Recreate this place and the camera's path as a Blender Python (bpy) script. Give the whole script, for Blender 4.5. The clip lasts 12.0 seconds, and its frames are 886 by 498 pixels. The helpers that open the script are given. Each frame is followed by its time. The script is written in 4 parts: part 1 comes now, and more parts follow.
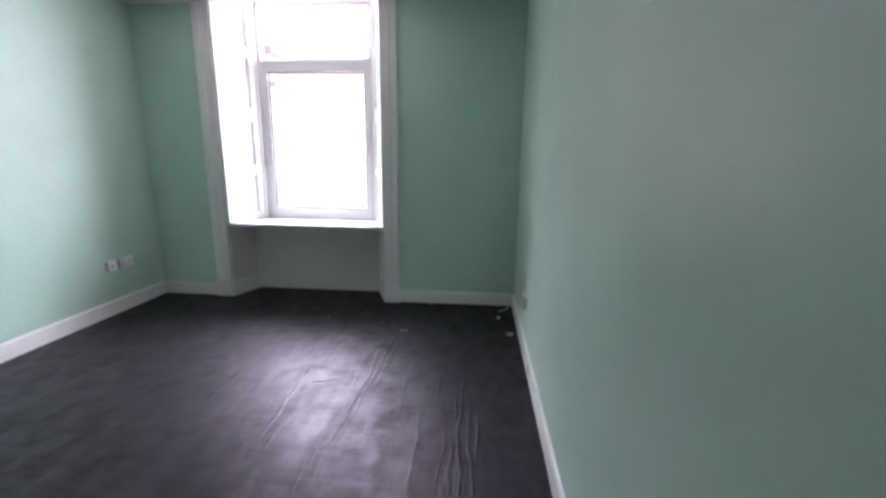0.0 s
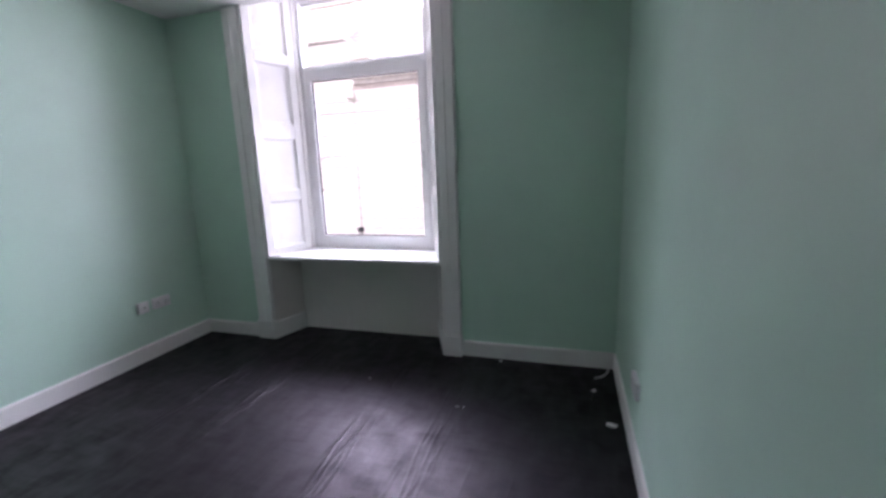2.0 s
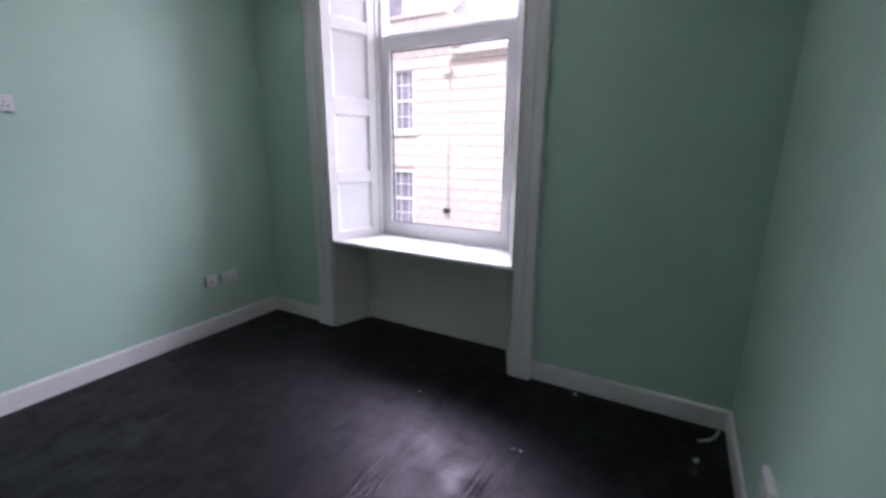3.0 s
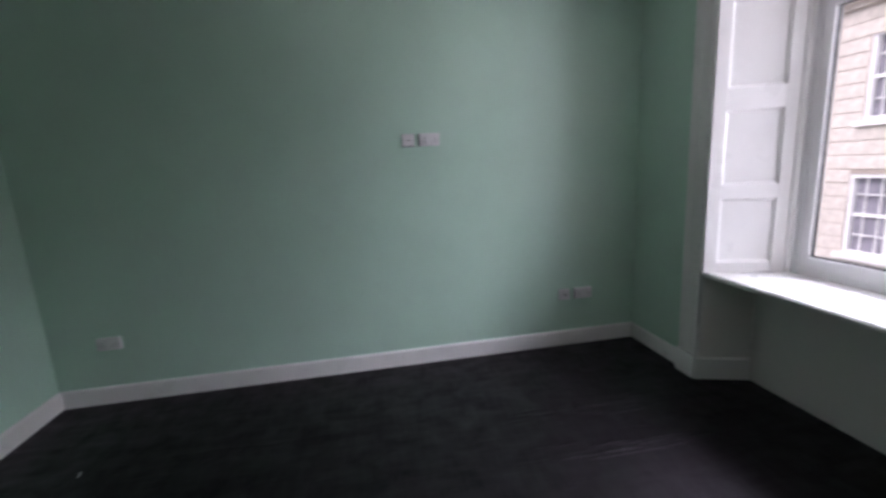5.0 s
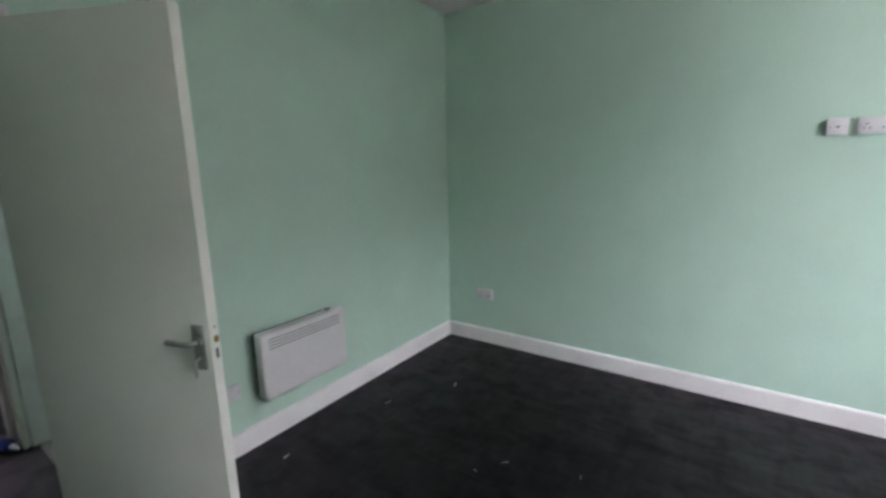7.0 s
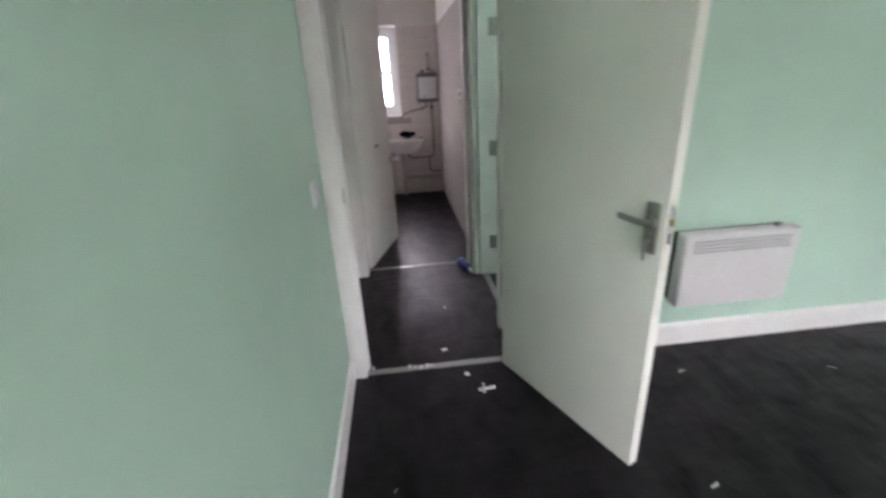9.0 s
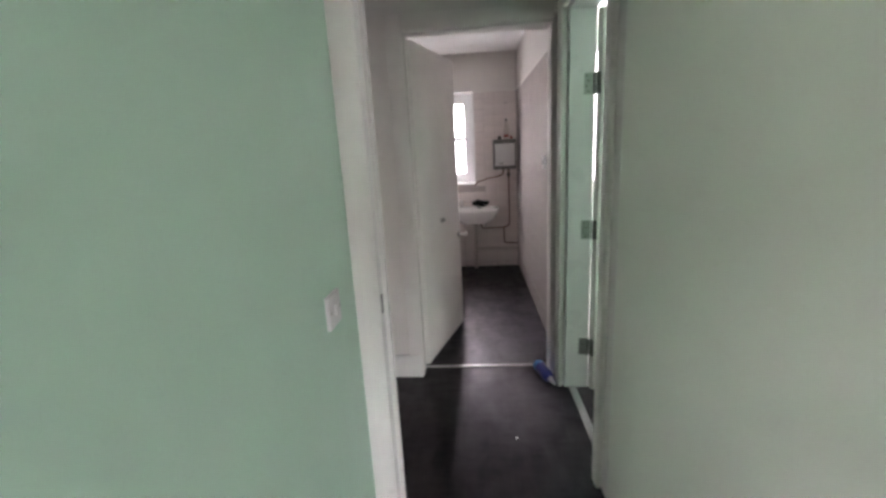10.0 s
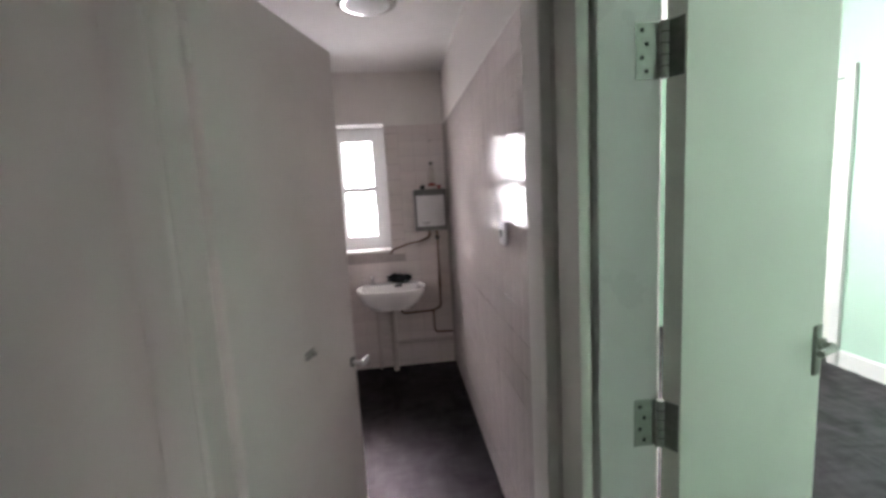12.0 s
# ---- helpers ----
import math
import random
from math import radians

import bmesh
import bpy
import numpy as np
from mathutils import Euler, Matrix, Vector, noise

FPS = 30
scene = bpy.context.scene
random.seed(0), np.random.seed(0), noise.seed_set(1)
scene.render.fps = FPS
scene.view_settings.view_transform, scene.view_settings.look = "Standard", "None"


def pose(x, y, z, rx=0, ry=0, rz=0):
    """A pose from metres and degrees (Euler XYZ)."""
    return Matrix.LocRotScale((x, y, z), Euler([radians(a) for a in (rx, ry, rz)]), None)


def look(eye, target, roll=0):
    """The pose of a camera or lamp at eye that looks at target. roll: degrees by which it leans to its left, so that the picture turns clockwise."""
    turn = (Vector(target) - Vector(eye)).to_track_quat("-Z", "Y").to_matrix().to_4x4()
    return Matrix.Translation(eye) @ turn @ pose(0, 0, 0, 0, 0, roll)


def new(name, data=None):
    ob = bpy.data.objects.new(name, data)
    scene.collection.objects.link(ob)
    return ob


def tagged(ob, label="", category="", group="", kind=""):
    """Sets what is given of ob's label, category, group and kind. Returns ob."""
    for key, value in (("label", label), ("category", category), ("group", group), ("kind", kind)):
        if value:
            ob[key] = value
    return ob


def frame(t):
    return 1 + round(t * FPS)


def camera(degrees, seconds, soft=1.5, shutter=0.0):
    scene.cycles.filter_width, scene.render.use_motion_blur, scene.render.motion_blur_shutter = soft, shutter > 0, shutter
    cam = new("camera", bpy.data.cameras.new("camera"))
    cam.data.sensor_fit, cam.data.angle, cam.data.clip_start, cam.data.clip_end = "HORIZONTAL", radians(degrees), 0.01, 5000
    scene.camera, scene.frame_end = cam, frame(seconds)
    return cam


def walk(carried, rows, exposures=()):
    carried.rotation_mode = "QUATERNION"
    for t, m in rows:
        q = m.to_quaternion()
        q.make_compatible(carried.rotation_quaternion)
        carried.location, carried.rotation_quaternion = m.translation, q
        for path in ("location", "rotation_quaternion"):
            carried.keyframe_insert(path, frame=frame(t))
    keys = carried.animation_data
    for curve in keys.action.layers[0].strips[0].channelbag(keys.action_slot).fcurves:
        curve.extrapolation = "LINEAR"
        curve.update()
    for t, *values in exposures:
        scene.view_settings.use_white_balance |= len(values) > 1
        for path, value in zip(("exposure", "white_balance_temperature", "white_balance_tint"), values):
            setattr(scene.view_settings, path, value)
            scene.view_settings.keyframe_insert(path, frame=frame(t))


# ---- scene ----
cam = camera(92.7, 12.0, soft=3.0, shutter=0.35)
PATH = [
    (0, (-0.345, 0.349, 1.375), (-0.506, 2.297, 0.955), 0.7),
    (0.5, (-0.371, 0.517, 1.394), (-0.495, 2.479, 1.024), 0.9),
    (1, (-0.445, 0.77, 1.423), (-0.433, 2.74, 1.075), 0.5),
    (1.5, (-0.409, 0.961, 1.445), (-0.547, 2.912, 1.029), -0.6),
    (2, (-0.309, 1.287, 1.431), (-0.882, 3.165, 1.047), -2.1),
    (2.5, (-0.323, 1.531, 1.457), (-1.072, 3.333, 1.018), -0.8),
    (4.3, (-0.456, 2.285, 1.471), (-2.198, 3.19, 1.092), -0.9),
    (4.5, (-0.413, 2.318, 1.465), (-2.249, 3.023, 1.1), -1.8),
    (5, (-0.459, 2.194, 1.485), (-2.397, 2.502, 1.1), -3.3),
    (5.5, (-0.444, 2.137, 1.484), (-2.41, 2.028, 1.134), -2.8),
    (6, (-0.441, 2.138, 1.489), (-2.345, 1.651, 1.119), -2.1),
    (6.5, (-0.424, 2.098, 1.48), (-2.226, 1.282, 1.185), -2.1),
    (6.7, (-0.422, 2.097, 1.493), (-2.14, 1.115, 1.204), -2.2),
    (8.3, (-0.366, 1.946, 1.423), (-1.398, 0.415, 0.656), -1.7),
    (8.5, (-0.352, 1.953, 1.378), (-1.132, 0.272, 0.625), -3.9),
    (9, (-0.308, 1.771, 1.369), (-0.478, -0.079, 0.629), -3.0),
    (9.5, (-0.293, 1.566, 1.386), (-0.272, -0.346, 0.8), -1.3),
    (10, (-0.349, 1.18, 1.38), (-0.2, -0.762, 0.925), -3.1),
    (10.5, (-0.343, 0.792, 1.373), (-0.244, -1.152, 0.913), -0.3),
    (11, (-0.354, 0.385, 1.403), (-0.399, -1.561, 0.945), -2.6),
    (11.5, (-0.425, 0.027, 1.419), (-0.334, -1.942, 1.084), -2.4),
    (12, (-0.463, -0.297, 1.421), (-0.662, -2.271, 1.162), -3.2),
]
EXPOSURES = [(0.0, 2.22, 6050, 30), (1.0, 1.93, 6000, 30), (2.5, 1.6, 5900, 32), (4.5, 1.15, 6050, 28), (5.5, 1.42, 6150, 27), (6.5, 1.98, 6250, 24), (8.3, 3.05, 6450, 29),
             (9.5, 3.28, 6550, 24), (10.5, 3.34, 6750, 26), (11.0, 3.18, 6750, 25), (11.5, 3.1, 6750, 24), (12.0, 3.04, 6700, 25)]
walk(cam, [(t, look(eye, target, roll)) for t, eye, target, roll in PATH], EXPOSURES)

# ---- world and light ----
world = bpy.data.worlds.new("overcast_sky")
scene.world = world
world.use_nodes = True
wn = world.node_tree
sky = wn.nodes.new("ShaderNodeTexSky")
sky.sky_type = 'NISHITA'
sky.sun_disc = False
sky.sun_elevation = radians(52)
sky.sun_rotation = radians(180)
sky.air_density, sky.dust_density, sky.ozone_density = 1.0, 6.0, 1.0
overcast = wn.nodes.new("ShaderNodeHueSaturation")
overcast.inputs["Saturation"].default_value, overcast.inputs["Value"].default_value = 0.25, 1.0
wn.links.new(sky.outputs[0], overcast.inputs["Color"])
wn.links.new(overcast.outputs[0], wn.nodes["Background"].inputs[0])
wn.nodes["Background"].inputs[1].default_value = 0.1
sun = new("sun", bpy.data.lights.new("sun", 'SUN'))
sun.data.energy, sun.data.angle, sun.data.color = 0.39, radians(25), (1.0, 0.95, 0.9)
sun.matrix_world = look((0, -6, 8), (0, 0, 0))


def daylight_lamp(name, eye, target, w, h, watts, colour=(0.93, 0.97, 1.0)):
    """An added area lamp standing in for light that falls through a window's opening."""
    ob = new(name, bpy.data.lights.new(name, 'AREA'))
    ob.data.shape, ob.data.size, ob.data.size_y, ob.data.energy, ob.data.color = 'RECTANGLE', w, h, watts, colour
    ob.matrix_world = look(eye, target)
    return ob


# lamp behind the opposite roofs, standing in for the open sky
daylight_lamp("skylight_room", (-5.0, 24.0, 16.0), (-2.0, 4.7, 1.9), 42.0, 19.0, 12600)
# unseen fill lamp in front of the facade, added to brighten the west wall
daylight_lamp("fill_west_wall", (4.2, 11.5, 3.4), (-2.0, 4.7, 1.9), 5.0, 5.0, 230)
# unseen lamp added for daylight bounced up off the lane and lower facade
daylight_lamp("bounce_fill_lane", (-2.0, 10.4, -2.7), (-2.0, 4.7, 1.9), 12.0, 3.0, 350, (1.0, 0.96, 0.92))
daylight_lamp("skylight_toilet", (-0.16, -4.6, 1.7), (-0.16, -3.0, 1.4), 1.8, 1.8, 25)
daylight_lamp("skylight_side_room", (-1.75, -4.35, 1.65), (-1.75, -2.0, 1.4), 1.2, 1.5, 11)
# fill lamp at an assumed, unseen window; brightens the hall from the dim room
daylight_lamp("fill_store", (1.4, -3.5, 1.55), (1.4, -2.0, 1.4), 0.8, 1.0, 2.4, (0.8, 0.9, 1.0))


# ---- materials ----
def material(name, colour, rough=0.5, metal=0.0, grain=30.0, vary=0.06, bump=0.0, bump_scale=60.0, stretch=(1, 1, 1),
             stain=None, stain_scale=2.0, stain_amount=0.0, rough_vary=0.0, rough_scale=0.0, spec=0.5, coat=0.0, random_tint=0.0):
    """Paint-like surface: base colour with fine grain, larger stains, uneven gloss and relief."""
    m = bpy.data.materials.new(name)
    m.use_nodes = True
    nt = m.node_tree
    b = nt.nodes["Principled BSDF"]
    b.inputs["Roughness"].default_value, b.inputs["Metallic"].default_value = rough, metal
    b.inputs["Specular IOR Level"].default_value = spec
    b.inputs["Coat Weight"].default_value = coat
    tc = nt.nodes.new("ShaderNodeTexCoord")
    mp = nt.nodes.new("ShaderNodeMapping")
    mp.inputs["Scale"].default_value = stretch
    nt.links.new(tc.outputs["Object"], mp.inputs[0])

    def tex(scale, detail=4.0):
        n = nt.nodes.new("ShaderNodeTexNoise")
        n.inputs["Scale"].default_value, n.inputs["Detail"].default_value = scale, detail
        nt.links.new(mp.outputs[0], n.inputs["Vector"])
        return n.outputs[0]

    def mix(fac, a, c):
        n = nt.nodes.new("ShaderNodeMix")
        n.data_type = 'RGBA'
        nt.links.new(fac, n.inputs[0])
        for s, v in ((n.inputs[6], a), (n.inputs[7], c)):
            if isinstance(v, tuple):
                s.default_value = (*v, 1)
            else:
                nt.links.new(v, s)
        return n.outputs[2]

    def span(src, lo, hi, a=0.0, c=1.0):
        n = nt.nodes.new("ShaderNodeMapRange")
        for i, v in enumerate((lo, hi, a, c)):
            n.inputs[i + 1].default_value = v
        nt.links.new(src, n.inputs[0])
        return n.outputs[0]

    dark = tuple(c * (1 - vary) for c in colour)
    light = tuple(min(1.0, c * (1 + vary)) for c in colour)
    col = mix(span(tex(grain), 0.3, 0.7), dark, light)
    if stain:
        col = mix(span(tex(stain_scale, 6.0), 0.48, 0.72, 0.0, stain_amount), col, stain)
    if random_tint:
        info = nt.nodes.new("ShaderNodeObjectInfo")
        col = mix(span(info.outputs["Random"], 0, 1, 0.0, random_tint), col, tuple(c * 0.6 for c in colour))
    nt.links.new(col, b.inputs["Base Color"])
    if rough_vary:
        nt.links.new(span(tex(rough_scale or stain_scale * 1.7, 5.0), 0.3, 0.7, rough - rough_vary, rough + rough_vary), b.inputs["Roughness"])
    if bump:
        bn = nt.nodes.new("ShaderNodeBump")
        bn.inputs["Strength"].default_value, bn.inputs["Distance"].default_value = bump, 0.004
        nt.links.new(tex(bump_scale), bn.inputs["Height"])
        nt.links.new(bn.outputs[0], b.inputs["Normal"])
    return m


M = dict(
    mint=material("mint_wall_paint", (0.50, 0.70, 0.575), 0.43, grain=3, vary=0.03, bump=0.12, bump_scale=90, rough_vary=0.05, spec=0.65),
    white_wall=material("offwhite_wall_paint", (0.77, 0.74, 0.7), 0.55, grain=3, vary=0.04, bump=0.12, bump_scale=90,
                        stain=(0.6, 0.56, 0.5), stain_scale=1.5, stain_amount=0.3),
    ceiling=material("ceiling_paint", (0.83, 0.82, 0.8), 0.8, grain=4, vary=0.03, bump=0.1),
    gloss=material("white_gloss_paint", (0.8, 0.79, 0.77), 0.32, grain=6, vary=0.03, bump=0.015, bump_scale=25, rough_vary=0.06,
                   stain=(0.6, 0.57, 0.5), stain_scale=3, stain_amount=0.2),
    door=material("door_paint", (0.85, 0.85, 0.78), 0.55, grain=4, vary=0.03, bump=0.05, bump_scale=30, rough_vary=0.08, spec=0.3,
                  stain=(0.55, 0.54, 0.48), stain_scale=2, stain_amount=0.25),
    hall_door=material("hall_door_paint", (0.77, 0.745, 0.71), 0.8, grain=4, vary=0.03, bump=0.06, bump_scale=30, rough_vary=0.08, spec=0.15,
                       stain=(0.58, 0.54, 0.49), stain_scale=1.6, stain_amount=0.25),
    bright=material("bright_plated_steel", (0.9, 0.9, 0.88), 0.28, metal=1.0, grain=30, vary=0.04),
    upvc=material("white_upvc", (0.8, 0.8, 0.8), 0.3, grain=8, vary=0.02),
    plastic=material("white_plastic", (0.75, 0.74, 0.74), 0.35, grain=20, vary=0.02),
    heater=material("white_enamel", (0.68, 0.67, 0.66), 0.4, grain=20, vary=0.02),
    dark=material("black_plastic", (0.02, 0.02, 0.02), 0.5, grain=20, vary=0.2),
    # near-black: shade in slots, gaps and holes put into colour; some dark parts too
    slot=material("gap_shade_and_dark_parts", (0.03, 0.03, 0.03), 0.8),
    vent=material("slat_gap_shade", (0.2, 0.2, 0.2), 0.7),
    steel=material("brushed_steel", (0.38, 0.375, 0.35), 0.4, metal=1.0, grain=60, vary=0.1, rough_vary=0.08),
    dull=material("dull_steel", (0.25, 0.25, 0.23), 0.45, metal=1.0, grain=60, vary=0.15),
    chrome=material("chrome", (0.75, 0.75, 0.76), 0.12, metal=1.0, grain=20, vary=0.03),
    alu=material("aluminium_strip", (0.42, 0.41, 0.4), 0.35, metal=1.0, grain=80, vary=0.15, bump=0.2, stretch=(1, 6, 1)),
    brass=material("brass", (0.5, 0.33, 0.12), 0.35, metal=1.0),
    copper=material("aged_copper", (0.18, 0.11, 0.08), 0.5, metal=0.6, grain=40, vary=0.3),
    tile=material("glazed_tile", (0.73, 0.665, 0.635), 0.07, grain=5, vary=0.04, bump=0.6, bump_scale=20, stretch=(0.4, 1.5, 1), random_tint=0.05, coat=0.0, spec=0.4),
    grout=material("tile_grout", (0.43, 0.38, 0.36), 0.8, grain=60, vary=0.12),
    ceramic=material("white_ceramic", (0.82, 0.81, 0.79), 0.12, grain=6, vary=0.02, coat=0.5),
    grey=material("grey_casing", (0.16, 0.155, 0.15), 0.45, grain=20, vary=0.1),
    blue=material("blue_bottle_plastic", (0.02, 0.03, 0.22), 0.3, grain=20, vary=0.1),
    lightblue=material("light_blue_cap", (0.05, 0.3, 0.62), 0.35),
    blue_door=material("blue_grey_leaf", (0.2, 0.25, 0.29), 0.45, grain=4, vary=0.05),
    stone=material("sandstone", (0.61, 0.565, 0.505), 0.9, grain=7, vary=0.16, bump=0.5, bump_scale=25, stain=(0.3, 0.25, 0.2),
                   stain_scale=0.9, stain_amount=0.22, random_tint=0.08),
    mortar=material("mortar", (0.40, 0.345, 0.30), 0.95, grain=20, vary=0.15),
    slate=material("roof_slate", (0.22, 0.2, 0.195), 0.7, grain=6, vary=0.1, bump=0.4, bump_scale=12),
    ground=material("asphalt", (0.05, 0.05, 0.05), 0.9, grain=8, vary=0.3, bump=0.4),
    render=material("outer_wall", (0.42, 0.36, 0.29), 0.9, grain=5, vary=0.15, bump=0.3),
    # opaque panes: mirrored sky and pale curtains are put into the base colour
    winglass=material("sky_toned_pane", (0.25, 0.24, 0.28), 0.08, grain=2, vary=0.3, spec=0.8),
    dull_grey=material("mid_grey_plastic", (0.42, 0.41, 0.38), 0.5, grain=20, vary=0.05),
    cloth=material("black_cloth", (0.012, 0.012, 0.013), 0.95, grain=60, vary=0.3, bump=0.3, spec=0.1),
    pipe=material("painted_pipe", (0.55, 0.49, 0.46), 0.6, grain=20, vary=0.05, spec=0.3),
    paper=material("white_scrap", (0.75, 0.74, 0.72), 0.6, grain=20, vary=0.05),
    red=material("red_plastic", (0.3, 0.03, 0.02), 0.4),
)


def glass_material(name, tint=(1, 1, 1), rough=0.0):
    m = bpy.data.materials.new(name)
    m.use_nodes = True
    b = m.node_tree.nodes["Principled BSDF"]
    b.inputs["Base Color"].default_value = (*tint, 1)
    b.inputs["Roughness"].default_value = rough
    b.inputs["Transmission Weight"].default_value = 1.0
    b.inputs["IOR"].default_value = 1.1
    return m


def vinyl_material():
    """Near-black wood-print sheet vinyl: a lilac-grey sheen broken by scuffs, plank print and fine wrinkles."""
    m = material("dark_vinyl_floor", (0.0038, 0.0033, 0.0037), 0.36, grain=7, vary=0.2, stretch=(5, 0.8, 1), spec=0.2)
    nt = m.node_tree
    b = nt.nodes["Principled BSDF"]
    tc = next(n for n in nt.nodes if n.type == 'TEX_COORD')

    def tex(scale, stretch, detail=5.0, warp=0.0):
        mp = nt.nodes.new("ShaderNodeMapping")
        mp.inputs["Scale"].default_value = stretch
        nt.links.new(tc.outputs["Object"], mp.inputs[0])
        n = nt.nodes.new("ShaderNodeTexNoise")
        n.inputs["Scale"].default_value, n.inputs["Detail"].default_value, n.inputs["Distortion"].default_value = scale, detail, warp
        nt.links.new(mp.outputs[0], n.inputs["Vector"])
        return n.outputs[0]

    def calc(op, x, y):
        n = nt.nodes.new("ShaderNodeMath")
        n.operation = op
        for k, v in ((0, x), (1, y)):
            if isinstance(v, float):
                n.inputs[k].default_value = v
            else:
                nt.links.new(v, n.inputs[k])
        return n.outputs[0]

    scuff = tex(5.5, (1.3, 1, 1), 8.0, 0.6)
    plank = tex(8.0, (2.4, 0.6, 1), 5.0, 0.3)
    across = tex(14.0, (0.45, 1.8, 1), 4.0, 0.5)
    gloss = calc('ADD', calc('MULTIPLY', scuff, 0.42), calc('ADD', calc('MULTIPLY', plank, 0.3), calc('MULTIPLY', across, 0.28)))
    rough = nt.nodes.new("ShaderNodeMapRange")
    for k, v in enumerate((0.36, 0.64, 0.32, 0.52)):
        rough.inputs[k + 1].default_value = v
    nt.links.new(gloss, rough.inputs[0])
    nt.links.new(rough.outputs[0], b.inputs["Roughness"])
    shine = nt.nodes.new("ShaderNodeMapRange")
    for k, v in enumerate((0.33, 0.67, 0.52, 0.20)):
        shine.inputs[k + 1].default_value = v
    nt.links.new(calc('ADD', calc('MULTIPLY', scuff, 0.6), calc('ADD', calc('MULTIPLY', plank, 0.2), calc('MULTIPLY', across, 0.2))), shine.inputs[0])
    nt.links.new(shine.outputs[0], b.inputs["Specular IOR Level"])
    # lilac cast of the window light, put into the tint of the floor's reflections
    b.inputs["Specular Tint"].default_value = (1.0, 0.83, 0.98, 1)
    # the embossed grain runs to the window, so the sheen spreads across it
    b.inputs["Anisotropic"].default_value = 0.55
    grain_way = nt.nodes.new("ShaderNodeCombineXYZ")
    grain_way.inputs[0].default_value = 1.0
    nt.links.new(grain_way.outputs[0], b.inputs["Tangent"])
    bn = nt.nodes.new("ShaderNodeBump")
    bn.inputs["Strength"].default_value, bn.inputs["Distance"].default_value = 0.26, 0.004
    nt.links.new(calc('ADD', tex(9.0, (2.6, 0.9, 1), 4.0), calc('ADD', calc('MULTIPLY', tex(14.0, (0.5, 1.8, 1), 4.0), 0.6), calc('MULTIPLY', tex(22.0, (3.0, 0.22, 1), 4.0, 0.4), 0.9))), bn.inputs["Height"])
    nt.links.new(bn.outputs[0], b.inputs["Normal"])
    return m


M["vinyl"] = vinyl_material()
M["glass"] = glass_material("window_glass")
M["frosted"] = glass_material("frosted_glass", rough=0.12)
M["bottle"] = glass_material("clear_plastic", (0.85, 0.83, 0.8), 0.15)


# ---- mesh helpers ----
def box(x0, x1, y0, y1, z0, z1, bm=None):
    bm = bm or bmesh.new()
    v = [bm.verts.new((x, y, z)) for z in (min(z0, z1), max(z0, z1)) for x, y in
         ((min(x0, x1), min(y0, y1)), (max(x0, x1), min(y0, y1)), (max(x0, x1), max(y0, y1)), (min(x0, x1), max(y0, y1)))]
    for f in ((3, 2, 1, 0), (4, 5, 6, 7), (0, 1, 5, 4), (1, 2, 6, 5), (2, 3, 7, 6), (3, 0, 4, 7)):
        bm.faces.new([v[i] for i in f])
    return bm


def rbox(x0, x1, y0, y1, z0, z1, r=0.004, seg=2):
    """A box with rounded edges."""
    bm = box(x0, x1, y0, y1, z0, z1)
    bmesh.ops.bevel(bm, geom=bm.edges[:], offset=r, segments=seg, profile=0.5, affect='EDGES')
    return bm


def prism(pts, z0, z1, bm=None):
    """A plan outline, counter-clockwise, raised from z0 to z1."""
    bm = bm or bmesh.new()
    lo = [bm.verts.new((x, y, z0)) for x, y in pts]
    hi = [bm.verts.new((x, y, z1)) for x, y in pts]
    n = len(pts)
    bm.faces.new(lo[::-1])
    bm.faces.new(hi)
    for i in range(n):
        bm.faces.new((lo[i], lo[(i + 1) % n], hi[(i + 1) % n], hi[i]))
    return bm


def lathe(profile, steps=24, bm=None):
    """Turns (radius, z) pairs about the z axis."""
    bm = bm or bmesh.new()
    rings = [[bm.verts.new((r * math.cos(2 * math.pi * i / steps), r * math.sin(2 * math.pi * i / steps), z)) for i in range(steps)]
             for r, z in profile]
    for a, b in zip(rings, rings[1:]):
        for i in range(steps):
            j = (i + 1) % steps
            bm.faces.new((a[i], a[j], b[j], b[i]))
    bm.faces.new(rings[0][::-1])
    bm.faces.new(rings[-1])
    return bm


def tube(points, r, steps=10, smooth=4, bm=None):
    """A round pipe through points, its bends rounded."""
    pts = [Vector(p) for p in points]
    path = [pts[0]]
    for a, b, c in zip(pts, pts[1:], pts[2:]):
        d = min((b - a).length, (c - b).length, 6 * r) * 0.5
        p, q = b + (a - b).normalized() * d, b + (c - b).normalized() * d
        path += [p.lerp(b, k).lerp(b.lerp(q, k), k) for k in [i / smooth for i in range(smooth + 1)]]
    path.append(pts[-1])
    bm = bm or bmesh.new()
    rings, up = [], Vector((0.31, 0.52, 0.79))
    for i, p in enumerate(path):
        d = (path[min(i + 1, len(path) - 1)] - path[max(i - 1, 0)]).normalized()
        u = d.cross(up).normalized()
        w = d.cross(u)
        rings.append([bm.verts.new(p + r * (math.cos(2 * math.pi * k / steps) * u + math.sin(2 * math.pi * k / steps) * w)) for k in range(steps)])
    for a, b in zip(rings, rings[1:]):
        for k in range(steps):
            j = (k + 1) % steps
            bm.faces.new((a[k], b[k], b[j], a[j]))
    bm.faces.new(rings[0])
    bm.faces.new(rings[-1][::-1])
    return bm


def finish(bm, name, mat, smooth=False):
    bmesh.ops.recalc_face_normals(bm, faces=bm.faces[:])
    me = bpy.data.meshes.new(name)
    bm.to_mesh(me)
    bm.free()
    me.materials.append(M[mat])
    if smooth:
        me.shade_smooth()
        me.set_sharp_from_angle(angle=radians(35))
    return me


